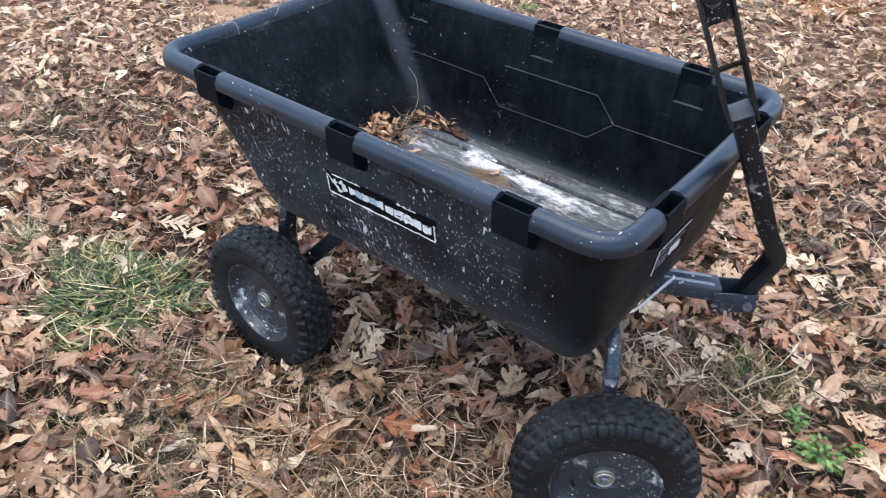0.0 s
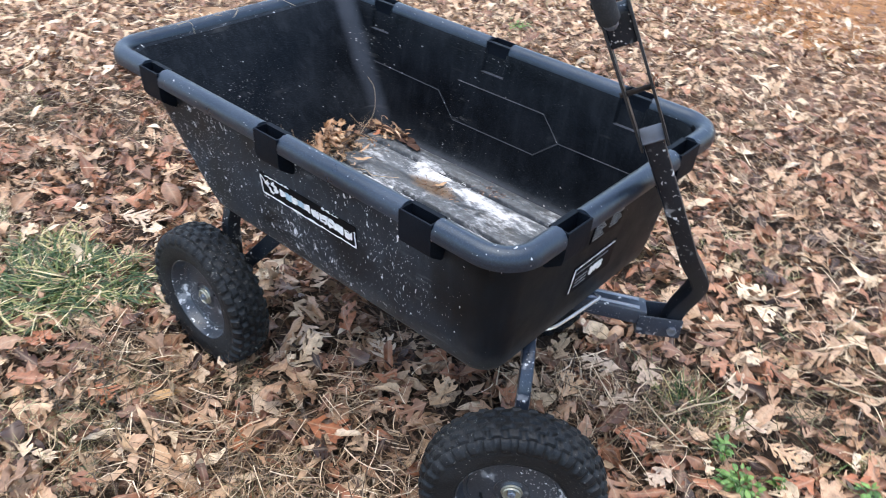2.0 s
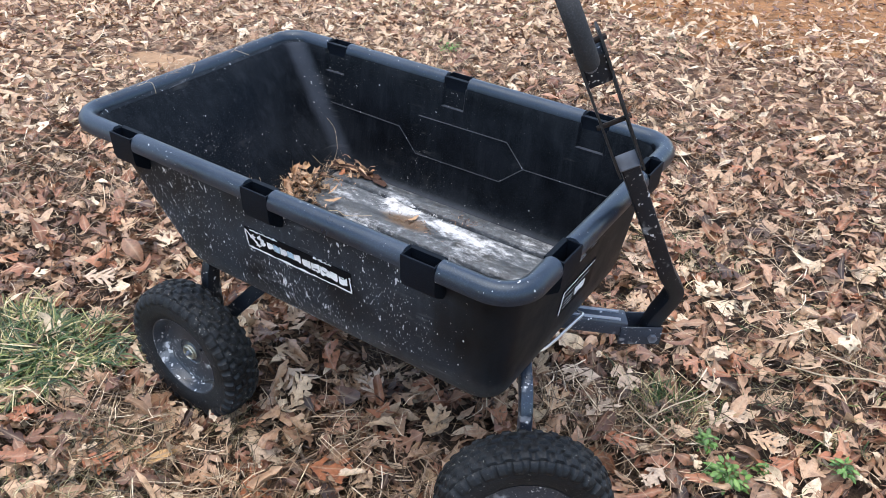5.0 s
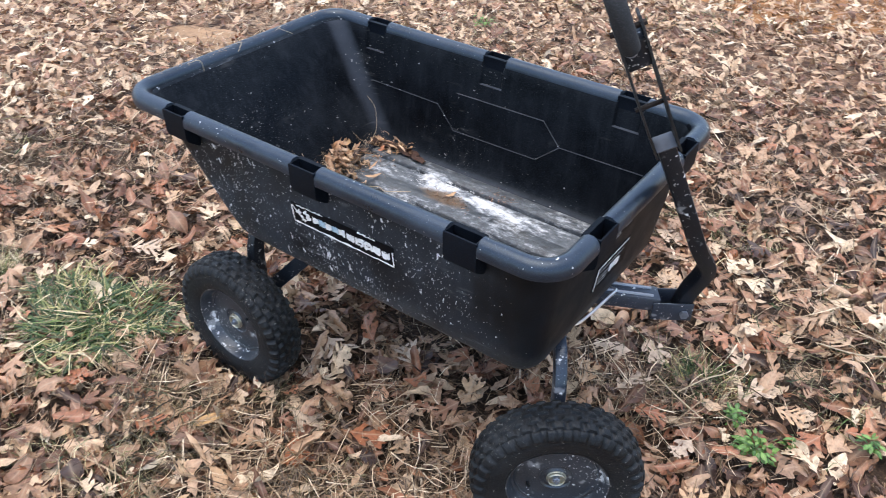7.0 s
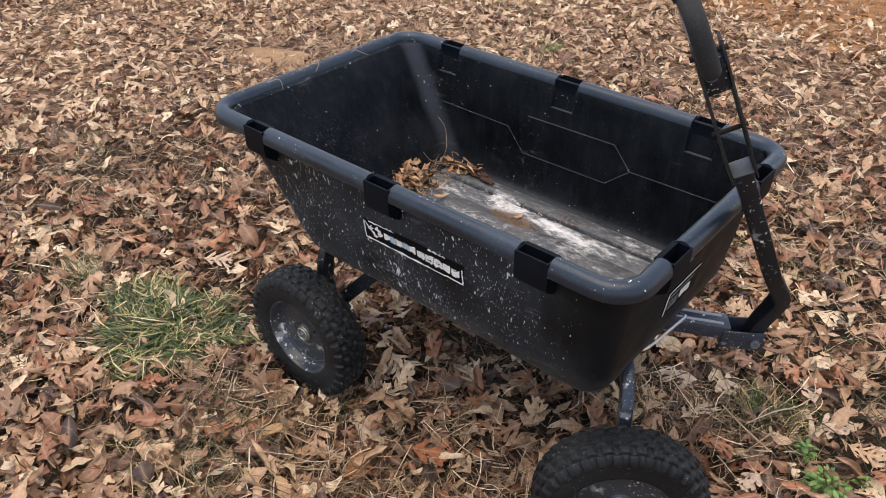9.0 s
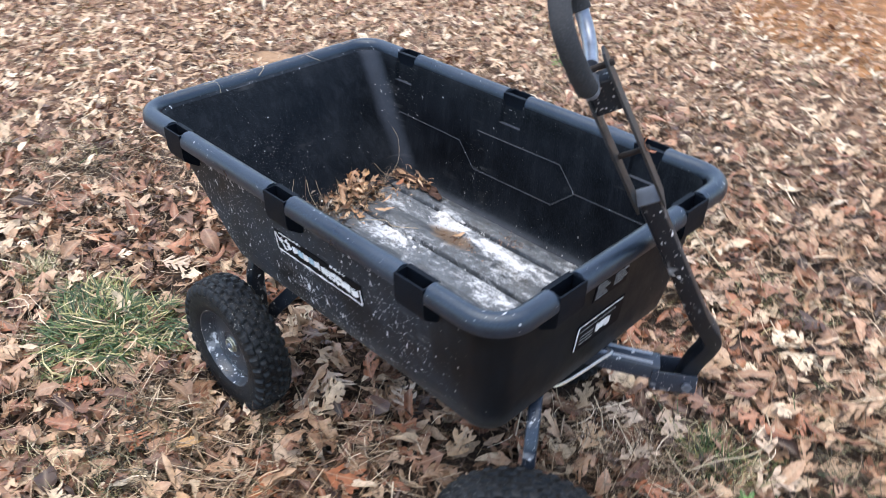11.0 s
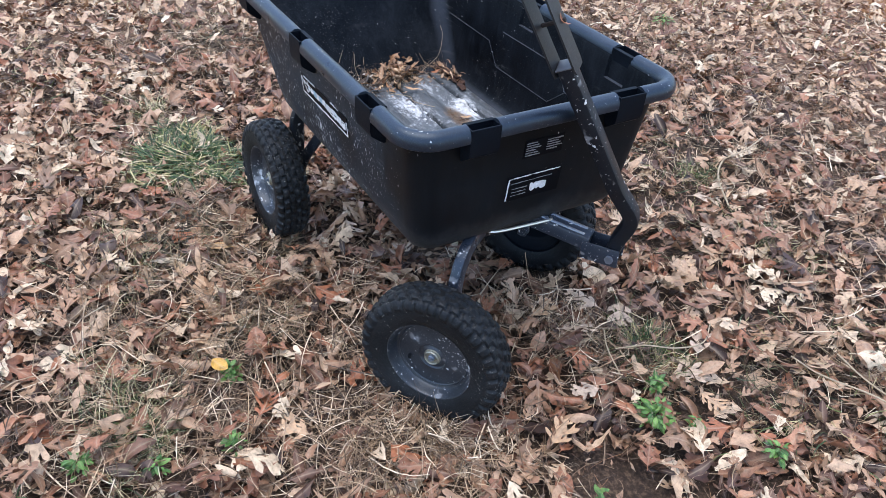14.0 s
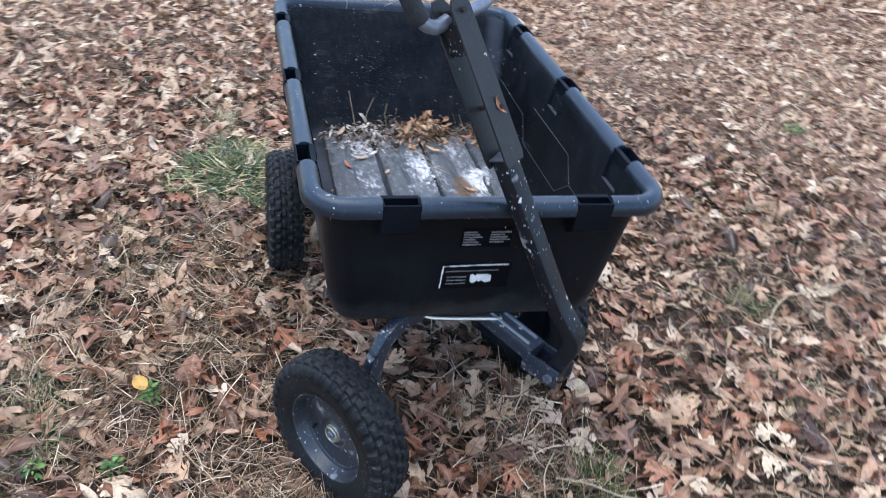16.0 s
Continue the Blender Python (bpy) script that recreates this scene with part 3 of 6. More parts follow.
def oak_template(pairs, width, neck, seed, blunt=0.012, lean=0.75, teeth=True, spread_of=0.075):
    """A lobed leaf, 1 long along x: a narrow blade on its stem with pointed lobes on both sides."""
    rng = random.Random(seed)
    vs, rib, fs, spine = [], [], [], []

    def station(x, l, r):
        k = len(vs)
        vs.extend([(x, -l, 0), (x, 0, 0), (x, r, 0)])
        rib.extend([0.25, 1, 0.25])
        if spine:
            p = spine[-1]
            fs.extend([(p, k, k + 1, p + 1), (p + 1, k + 1, k + 2, p + 2)])
        spine.append(k)
        return k

    def lobe(a, b, side, length, turn, half):
        """Two quads and a side tooth, from the edge a-b outwards."""
        d = (math.sin(turn), side * math.cos(turn))
        n = (d[1] * side, -d[0] * side)
        pa, pb = vs[a], vs[b]
        mx, my = (pa[0] + pb[0]) / 2, (pa[1] + pb[1]) / 2
        rows = []
        for f, w in ((0.34, half * 0.86), (0.7, half), (1.0, blunt)):
            cx, cy = mx + d[0] * length * f, my + d[1] * length * f
            k = len(vs)
            vs.extend([(cx - n[0] * w, cy - n[1] * w, 0), (cx + n[0] * w, cy + n[1] * w, 0)])
            rib.extend([0.1, 0.1])
            rows.append((k, k + 1))
        prev = (a, b)
        for q in rows:
            fs.append((prev[0], q[0], q[1], prev[1]) if side < 0 else (prev[1], q[1], q[0], prev[0]))
            prev = q
        if teeth and rng.random() < 0.75:
            k0, k1 = rows[1][1], rows[0][1]
            tx = vs[k0][0] + n[0] * half * 1.6 + d[0] * length * 0.12
            ty = vs[k0][1] + n[1] * half * 1.6 + d[1] * length * 0.12
            k = len(vs)
            vs.extend([(tx, ty, 0), (tx - n[0] * blunt * 1.4, ty - n[1] * blunt * 1.4 + side * 0.004, 0)])
            rib.extend([0.05, 0.05])
            fs.append((k0, k + 1, k, k1))

    station(0.0, 0.007, 0.007)
    station(0.17, 0.009, 0.009)
    step = 0.64 / pairs
    for i in range(pairs):
        u = (i + 0.5) / pairs
        env = 0.62 + 0.5 * math.sin(math.pi * (0.12 + 0.72 * u))
        x0 = 0.23 + step * i
        w = neck * (0.75 + 0.5 * u)
        a = station(x0, w * rng.uniform(0.6, 1.0), w * rng.uniform(0.6, 1.0))
        b = station(x0 + step * 0.58, w * rng.uniform(0.9, 1.5), w * rng.uniform(0.9, 1.5))
        for side, o in ((-1, 0), (1, 2)):
            lobe(a + o, b + o, side, width * env * rng.uniform(0.72, 1.2), lean * rng.uniform(0.6, 1.15) + 0.25 * u, spread_of * rng.uniform(0.8, 1.2))
    a = station(0.86, neck * 0.7, neck * 0.7)
    b = station(0.91, neck * 1.5, neck * 1.3)
    for side, o in ((-1, 0), (1, 2)):
        lobe(a + o, b + o, side, width * 0.34, 0.95, 0.03)
    station(1.0, 0.006, 0.006)
    return np.array(vs), np.array(fs), np.array(rib, float)


def torn_template(width, seed, n=7):
    """A long leaf with an uneven, worn outline."""
    rng = random.Random(seed)
    st = [(0.0, 0.008, 0.008, 0.0)]
    for k in range(1, n):
        h = width * math.sin(math.pi * (k / n) ** 0.9) ** 0.7
        st.append((k / n, h * rng.uniform(0.5, 1.15), h * rng.uniform(0.5, 1.15), rng.uniform(-0.03, 0.05)))
    return leaf_mesh(st + [(1.0, 0.01, 0.008, 0.0)])


def oval_template(width, n=6):
    return leaf_mesh([(k / n, *(max(0.008, width * math.sin(math.pi * (k / n) ** 0.85) ** 0.8),) * 2, 0.0) for k in range(n + 1)])


def scrap_template(width, seed, n=4):
    """A cheap leaf for the distance, three columns wide."""
    rng, vs, rib, fs = random.Random(seed), [], [], []
    for k in range(n + 1):
        h = max(0.02, width * math.sin(math.pi * k / n) ** 0.7)
        lean = rng.uniform(-0.05, 0.08)
        vs += [(k / n + lean, -h * rng.uniform(0.5, 1.3), 0), (k / n, 0, 0), (k / n + lean, h * rng.uniform(0.5, 1.3), 0)]
        rib += [0, 1, 0]
    for k in range(n):
        a = 3 * k
        fs += [(a, a + 3, a + 4, a + 1), (a + 1, a + 4, a + 5, a + 2)]
    return np.array(vs), np.array(fs), np.array(rib, float)


def blade_template(n=4, width=0.5):
    vs, rib, fs = [], [], []
    for k in range(n + 1):
        h = width * (1 - 0.75 * (k / n) ** 1.5)
        vs += [(k / n, -h, 0), (k / n, h, 0)]
        rib += [0, 0]
    for k in range(n):
        a = 2 * k
        fs.append((a, a + 2, a + 3, a + 1))
    return np.array(vs), np.array(fs), np.array(rib, float)


OAKS = [oak_template(2, 0.34, 0.075, 1, spread_of=0.085), oak_template(2, 0.36, 0.065, 2), torn_template(0.22, 51, 9), oak_template(3, 0.34, 0.06, 4, spread_of=0.06), torn_template(0.18, 52, 8),
        oak_template(3, 0.29, 0.075, 6, spread_of=0.065), oak_template(1, 0.28, 0.1, 7, 0.02, spread_of=0.1), oak_template(2, 0.3, 0.065, 8, 0.01, 0.9)]
OVALS = [oval_template(0.17), oval_template(0.24)]
TORN = [torn_template(0.17, 11), torn_template(0.12, 12), torn_template(0.14, 13, 6), torn_template(0.09, 14, 6), torn_template(0.2, 15)]
SIMPLE = [scrap_template(0.2, 21, 5), scrap_template(0.14, 22), scrap_template(0.17, 23), scrap_template(0.1, 24)]
SMALL_OAKS = [oak_template(2, 0.32, 0.085, 41, 0.03, 0.6, False, 0.09), oak_template(1, 0.32, 0.1, 42, 0.03, 0.55, False, 0.11), oak_template(1, 0.24, 0.13, 43, 0.03, 0.6, False, 0.12)]
FAR_SCRAPS = [scrap_template(0.24, 31, 3), scrap_template(0.18, 32, 3)]
BROAD = [oak_template(2, 0.36, 0.075, 61, 0.014, 0.7, spread_of=0.065), oak_template(2, 0.34, 0.085, 62, 0.014, 0.8, spread_of=0.07), oak_template(3, 0.36, 0.065, 63, 0.012, 0.7, spread_of=0.045)]
BLADE = blade_template()


def turns(yaw, pitch, roll):
    cy, sy, cp, sp, cr, sr = np.cos(yaw), np.sin(yaw), np.cos(pitch), np.sin(pitch), np.cos(roll), np.sin(roll)
    m = np.empty((len(yaw), 3, 3))
    m[:, 0] = np.stack([cy * cp, cy * sp * sr - sy * cr, cy * sp * cr + sy * sr], 1)
    m[:, 1] = np.stack([sy * cp, sy * sp * sr + cy * cr, sy * sp * cr - cy * sr], 1)
    m[:, 2] = np.stack([-sp, cp * sr, cp * cr], 1)
    return m


def bent(u, k):
    """A length u rolled to a circle of curvature k: along and up."""
    k = np.where(np.abs(k) < 0.05, 0.05, k)[:, None]
    return np.sin(u * k) / k, (1 - np.cos(u * k)) / k


def scattered(template, at, length, yaw, pitch, roll, curl, cup, thin=None, wave=None, rest=False):
    """Copies of a flat template, each rolled, twisted, turned and set at its place."""
    vs, fs, rib = template
    n, k = len(at), len(vs)
    p = np.repeat(vs[None], n, 0).copy()
    p[:, :, 0] -= 0.5
    if thin is not None:
        p[:, :, 1] *= thin[:, None]
        p[:, :, 2] += curl[:, None] * (p[:, :, 0] ** 2 - 0.08)
        p[:, :, 1] += curl[:, None] * 0.7 * (p[:, :, 0] ** 2)
    else:
        y, z = bent(p[:, :, 1], cup * 3.0)
        if wave is not None:
            z = z + 0.035 * np.sin(p[:, :, 0] * 9 + wave[:, None]) * np.sign(y) * np.minimum(1, np.abs(y) * 8)
            tw = p[:, :, 0] * (1.4 * np.sin(wave * 3.7))[:, None]
            y, z = y * np.cos(tw) - z * np.sin(tw), y * np.sin(tw) + z * np.cos(tw)
        x, up = bent(p[:, :, 0], curl * 1.7)
        p = np.stack([x, y, z + up], 2)
    p *= length[:, None, None]
    p = np.einsum("nij,nkj->nki", turns(yaw, pitch, roll), p)
    if rest:
        p[:, :, 2] -= p[:, :, 2].min(1)[:, None]
    p += at[:, None]
    faces = fs[None] + (np.arange(n) * k)[:, None, None]
    return p.reshape(-1, 3), faces.reshape(-1, 4), np.tile(rib, n), np.tile(vs[:, 0], n)


def joined(name, pieces, mat):
    """One mesh of many pieces, all of quads."""
    co, fa, ri, al, base = [], [], [], [], 0
    for p, f, r, u in pieces:
        co.append(p), fa.append(f + base), ri.append(r), al.append(u)
        base += len(p)
    co, fa, ri, al = np.concatenate(co), np.concatenate(fa), np.concatenate(ri), np.concatenate(al)
    me = bpy.data.meshes.new(name)
    me.vertices.add(len(co))
    me.vertices.foreach_set("co", co.ravel())
    me.loops.add(fa.size)
    me.loops.foreach_set("vertex_index", fa.ravel().astype(np.int32))
    me.polygons.add(len(fa))
    me.polygons.foreach_set("loop_start", np.arange(0, fa.size, 4, dtype=np.int32))
    me.polygons.foreach_set("use_smooth", np.ones(len(fa), bool))
    me.attributes.new("rib", "FLOAT", "POINT").data.foreach_set("value", ri.astype(np.float32))
    me.attributes.new("along", "FLOAT", "POINT").data.foreach_set("value", al.astype(np.float32))
    me.materials.append(mat)
    me.update(calc_edges=True)
    me.validate()
    return me


RNG = np.random.default_rng(7)


def lift(x, y):
    """The height of the litter's floor, pressed down round the tyres."""
    z = -0.025 + 0.010 * np.sin(2.3 * x + 1.1 * y) * np.sin(1.7 * y - 0.6 * x)
    for wx, wy, _ in TREADS:
        z = z - 0.014 * np.exp(-((x - wx) ** 2 + (y - wy) ** 2) / 0.03)
    return z


def sow(count, x0, x1, y0, y1, keep):
    x, y = RNG.uniform(x0, x1, count), RNG.uniform(y0, y1, count)
    ok = RNG.uniform(0, 1, count) < keep(x, y) * (1 - 0.93 * np.minimum(1, 1.7 * bare(x, y)))
    for wx, wy, turn in TREADS:
        c, q = math.cos(turn), math.sin(turn)
        ok &= np.maximum(np.abs(c * (x - wx) + q * (y - wy)) / 0.09, np.abs(-q * (x - wx) + c * (y - wy)) / 0.05) > 1
    return x[ok], y[ok]


def leaf_batch(templates, x, y, size, tilt, depth, flat=1.0):
    out, pick = [], RNG.integers(0, len(templates), len(x))
    for k, t in enumerate(templates):
        sx, sy = x[pick == k], y[pick == k]
        n = len(sx)
        if not n:
            continue
        z = lift(sx, sy) - 0.008 + depth * RNG.uniform(0, 1, n) ** 1.2
        out.append(scattered(t, np.stack([sx, sy, z], 1), size[0] + (size[1] - size[0]) * RNG.uniform(0, 1, n) ** 1.3, RNG.uniform(0, 6.283, n), RNG.normal(0, tilt, n), RNG.normal(0, tilt, n),
                             RNG.normal(0.1, 0.75, n) * flat, RNG.normal(0.35, 1.3, n) * flat, None, RNG.uniform(0, 6.28, n), True))
    return out


def blade_batch(x, y, size, thick, lean, depth, curl=0.5, z=None):
    n = len(x)
    zz = lift(x, y) + RNG.uniform(0.004, depth, n) if z is None else z
    length = RNG.uniform(*size, n)
    return scattered(BLADE, np.stack([x, y, zz], 1), length, RNG.uniform(0, 6.283, n), RNG.normal(0, lean, n), RNG.uniform(-1, 1, n), RNG.normal(0, curl, n), np.zeros(n), RNG.uniform(*thick, n) / length)


def patchy(x, y, s=1.6, o=0.0):
    return 0.5 + 0.5 * np.sin(s * x + 1.3 * np.sin(s * 0.7 * y + o)) * np.sin(s * 1.2 * y + 1.1 * np.sin(s * 0.8 * x + 2 * o))


STRAW_BEDS = [  # x, y, spread in x and y, stems
    (0.59, -0.49, 0.12, 0.1, 540), (0.7, -0.27, 0.1, 0.09, 420), (0.6, -0.36, 0.08, 0.06, 300), (0.36, -0.7, 0.12, 0.08, 300), (0.45, 0.16, 0.07, 0.06, 240), (0.38, 0.1, 0.06, 0.06, 110),
    (-0.13, -0.9, 0.14, 0.1, 300), (0.035, -0.25, 0.05, 0.04, 130), (0.05, -0.53, 0.14, 0.07, 360), (0.28, -0.35, 0.1, 0.07, 270), (-0.02, -0.64, 0.14, 0.06, 300), (-0.45, -0.52, 0.1, 0.06, 180),
    (-1.74, -0.12, 0.2, 0.2, 420), (-1.22, -0.5, 0.2, 0.15, 300), (-1.03, -0.84, 0.15, 0.15, 180), (0.3, -1.0, 0.2, 0.14, 660), (0.6, 0.22, 0.1, 0.08, 270), (0.95, 0.75, 0.14, 0.1, 270),
    (-1.3, 0.2, 0.3, 0.3, 420), (-1.1, 0.9, 0.35, 0.25, 420), (0.05, 1.15, 0.2, 0.2, 300), (0.6, 1.3, 0.3, 0.2, 420), (-0.2, 1.7, 0.4, 0.3, 540), (-2.0, 1.4, 0.4, 0.3, 540)]

ROTTEN_BEDS = [(-0.36, -0.6, 0.1, 0.06, 350), (-0.3, -0.72, 0.1, 0.06, 250), (0.12, -0.6, 0.1, 0.08, 250), (-1.75, -0.1, 0.16, 0.14, 350), (-0.15, -0.42, 0.08, 0.06, 150), (0.1, -0.85, 0.12, 0.08, 250),
               (0.66, 0.2, 0.08, 0.07, 200), (0.85, 0.5, 0.1, 0.08, 180), (0.3, 0.75, 0.12, 0.1, 200), (-0.2, 1.3, 0.2, 0.15, 300), (-1.3, 0.55, 0.2, 0.15, 300)]


def strawy(x, y):
    """How far straw takes over from leaves at a place."""
    f = 0.0
    for cx, cy, sx, sy, _ in STRAW_BEDS + ROTTEN_BEDS:
        f = np.maximum(f, np.exp(-((x - cx) / (1.3 * sx)) ** 2 - ((y - cy) / (1.3 * sy)) ** 2))
    return f


near = lambda x, y: np.clip((2.35 - np.hypot(x, y)) / 0.8, 0, 1) * (0.72 + 0.28 * patchy(x, y, 5.1)) * (1 - 0.4 * strawy(x, y)) * (1 - 0.7 * np.exp(-((x + 0.8) ** 2 + (y + 0.5) ** 2) / 0.03))
x, y = sow(11800, -2.3, 1.7, -1.35, 2.2, near)
litter = leaf_batch(OAKS * 2 + OVALS + TORN, x, y, (0.045, 0.118), 0.3, 0.05)
x, y = sow(25000, -2.3, 1.7, -1.35, 2.2, near)
crumbs = leaf_batch(SIMPLE, x, y, (0.015, 0.055), 0.4, 0.026)
tagged(new("leaf_crumbs", joined("leaf_crumbs", crumbs, LEAF_DARK)), "dark rotting leaf scraps under the fallen leaves", "leaves", kind="stuff")
x, y = sow(9000, -2.3, 2.3, -2.3, 2.3, lambda x, y: near(x, y) * ((y < -1.3) | (x > 1.65)))
litter += leaf_batch(SIMPLE, x, y, (0.04, 0.09), 0.3, 0.03)
tagged(new("leaf_litter", joined("leaf_litter", litter, LEAF_MIX)), "brown and tan fallen oak leaves covering the ground", "leaves", kind="stuff")

mid = lambda x, y: np.clip((np.hypot(x, y) - 1.5) / 0.8, 0, 1) * (np.hypot(x, y) < 5.0) * (0.62 + 0.38 * patchy(x, y, 2.6)) * (1 - 0.5 * strawy(x, y))
x, y = sow(18500, -5.0, 2.6, -2.0, 5.0, mid)
far_litter = leaf_batch(SMALL_OAKS + TORN[:1], x, y, (0.04, 0.1), 0.27, 0.036)
x, y = sow(34000, -5.0, 2.6, -2.0, 5.0, mid)
beyond = x > 0.15 + 0.35 * (y - 1) + 0.4 * np.sin(3 * y)
far_litter += leaf_batch(SIMPLE, x[~beyond], y[~beyond], (0.035, 0.105), 0.36, 0.036)
tagged(new("russet_leaf_litter", joined("russet_leaf_litter", leaf_batch(SIMPLE + TORN[:2], x[beyond], y[beyond], (0.03, 0.095), 0.32, 0.038), LEAF_MIX)), "russet and brown fallen leaves beside the clay track", "leaves", kind="stuff")
x, y = sow(3800, -2.0, 2.0, -1.4, 2.0, lambda x, y: near(x, y) * (0.3 + 0.7 * np.clip(0.55 - 0.55 * x + 0.3 * y, 0, 1)))
far_litter += leaf_batch(OAKS + TORN, x, y, (0.045, 0.11), 0.26, 0.04)
x, y = sow(900, -1.7, 0.15, -1.25, -0.42, lambda x, y: near(x, y))
far_litter += leaf_batch(OAKS + TORN, x, y, (0.045, 0.115), 0.28, 0.045)
x, y = sow(18000, -6.5, 6.5, -6.5, 6.5, lambda x, y: (np.hypot(x, y) > 1.6) * np.clip((6.6 - np.hypot(x, y)) / 2.5, 0, 1) * ((y < -1.35) | (x > 1.75)))
far_litter += leaf_batch(FAR_SCRAPS, x, y, (0.08, 0.16), 0.26, 0.03)
far = lambda x, y: (np.hypot(x, y) >= 4.9) * (0.6 + 0.4 * patchy(x, y, 1.9))
x, y = sow(40000, -8.0, 2.0, 0.0, 8.5, far)
far_litter += leaf_batch(FAR_SCRAPS, x, y, (0.06, 0.14), 0.26, 0.035)
tagged(new("pale_leaf_litter", joined("pale_leaf_litter", far_litter, LEAF_FAR)), "pale tan fallen leaves spread over the yard beyond the cart", "leaves", kind="stuff")

x, y = sow(27000, -2.2, 1.8, -1.4, 2.2, lambda x, y: 0.3 + 0.7 * patchy(x, y, 4.3, 1.0) ** 2)
straws = [blade_batch(x, y, (0.02, 0.13), (0.0007, 0.0024), 0.26, 0.07, 0.9)]
for cx, cy, sx, sy, count in STRAW_BEDS:
    straws.append(blade_batch(RNG.normal(cx, sx, count), RNG.normal(cy, sy, count), (0.04, 0.15), (0.0013, 0.0036), 0.3, 0.066, 0.9))
x, y = sow(20000, -6.0, 2.5, -1.8, 6.0, lambda x, y: (np.hypot(x, y) > 2.0) * (0.2 + 0.8 * patchy(x, y, 2.3, 2.0) ** 2))
straws.append(blade_batch(x, y, (0.06, 0.18), (0.0016, 0.0036), 0.18, 0.06, 0.7))
tagged(new("dead_grass", joined("dead_grass", straws, STRAW)), "straw-coloured dead grass lying among the leaves", "grass", kind="stuff")

rotten = []
for cx, cy, sx, sy, count in ROTTEN_BEDS:
    rotten.append(blade_batch(RNG.normal(cx, sx, count), RNG.normal(cy, sy, count), (0.03, 0.12), (0.001, 0.0028), 0.3, 0.056, 0.9))
tagged(new("rotten_straw", joined("rotten_straw", rotten, DARK_STRAW)), "dark mats of rotting straw and moss among the leaves", "straw", kind="stuff")

x, y = RNG.normal(0.0, 1.1, 9000), RNG.normal(4.7, 1.2, 9000)
pine = [blade_batch(x, y, (0.08, 0.17), (0.0012, 0.0022), 0.1, 0.04, 0.4)]
x, y = RNG.uniform(-2, 2, 2500), RNG.uniform(-2, 2.4, 2500)
pine.append(blade_batch(x, y, (0.06, 0.15), (0.0007, 0.0012), 0.1, 0.036, 0.3))
x, y = RNG.normal(0.0, 0.9, 1500), RNG.normal(4.6, 0.9, 1500)
scraps = leaf_batch(SIMPLE, x, y, (0.03, 0.09), 0.2, 0.02)
tagged(new("track_leaves", joined("track_leaves", scraps, LEAF_MIX)), "russet leaf scraps trodden into the clay track", "leaves", kind="stuff")
tagged(new("pine_straw", joined("pine_straw", pine, NEEDLES)), "rusty brown pine needles strewn over clay and leaves", "pine needles", kind="stuff")


def tuft(cx, cy, rx, ry, count, size, label, mat=GRASS, thick=(0.0012, 0.0026), rise=0.9):
    r, a = np.sqrt(RNG.uniform(0, 1, count)), RNG.uniform(0, 6.283, count)
    r = r * (0.82 + 0.22 * np.sin(3 * a + 9 * cx) + 0.14 * np.sin(7 * a + 5 * cy))
    x, y = cx + rx * r * np.cos(a), cy + ry * r * np.sin(a)
    length = RNG.uniform(*size, count)
    pitch = -RNG.uniform(0.15, rise, count)
    z = lift(x, y) + 0.018 + 0.5 * length * np.sin(-pitch) * 0.92
    yaw = a + RNG.normal(0, 1.0, count)
    p = scattered(BLADE, np.stack([x, y, z], 1), length, yaw, pitch, RNG.uniform(-0.8, 0.8, count), -RNG.uniform(-0.1, 1.5, count), np.zeros(count), RNG.uniform(*thick, count) / length)
    return tagged(new("grass_tuft", joined("grass_tuft", [p], mat)), label, "grass", "grass tufts", kind="stuff")


x, y = sow(14000, -4.5, 2.2, -1.6, 4.5, lambda x, y: (np.hypot(x, y) > 0.9) * np.clip(patchy(x, y, 2.9, 4.0) * patchy(x, y, 1.3, 0.7) * 2.4 - 0.5, 0, 1))
tagged(new("sparse_grass", joined("sparse_grass", [blade_batch(x, y, (0.03, 0.09), (0.0016, 0.0036), 0.35, 0.062, 0.9)], TURF)), "sparse short green grass between fallen leaves", "grass", kind="stuff")


def scattered_on(place):
    """Leaves lying on top of a tuft."""
    x, y = place
    n = len(x)
    at = np.stack([x, y, lift(x, y) + RNG.uniform(0.03, 0.06, n)], 1)
    return [scattered(TORN[k % 5], at[k::5], RNG.uniform(0.04, 0.08, len(at[k::5])), *(RNG.normal(0, q, len(at[k::5])) for q in (3, 0.3, 0.3, 0.7, 1.0)), None, RNG.uniform(0, 6, len(at[k::5]))) for k in range(5)]


tuft(-0.8, -0.5, 0.25, 0.2, 2300, (0.05, 0.14), "half-green clump of grass bending over dead leaves", TURF, (0.004, 0.0085), 0.6)
tuft(-0.78, -0.51, 0.26, 0.21, 240, (0.07, 0.17), "straw-coloured blades bending over a clump of grass", STRAW, (0.0026, 0.006), 0.36)
turf = RNG.normal(-0.78, 0.1, 14), RNG.normal(-0.5, 0.08, 14)
tagged(new("tuft_leaves", joined("tuft_leaves", scattered_on(turf), LEAF_MIX)), "brown leaves caught among the grass blades", "leaves", kind="stuff")
tuft(0.64, 0.3, 0.17, 0.1, 260, (0.04, 0.1), "small thin tuft of green and straw grass", TURF, (0.0018, 0.0036))
tuft(-1.2, -0.54, 0.1, 0.08, 260, (0.05, 0.12), "small thin tuft of green and straw grass")
tuft(0.45, 1.0, 0.25, 0.12, 200, (0.04, 0.09), "small thin tuft of green and straw grass")
tuft(0.03, 1.08, 0.1, 0.08, 200, (0.04, 0.1), "small thin tuft of green and straw grass", TURF)
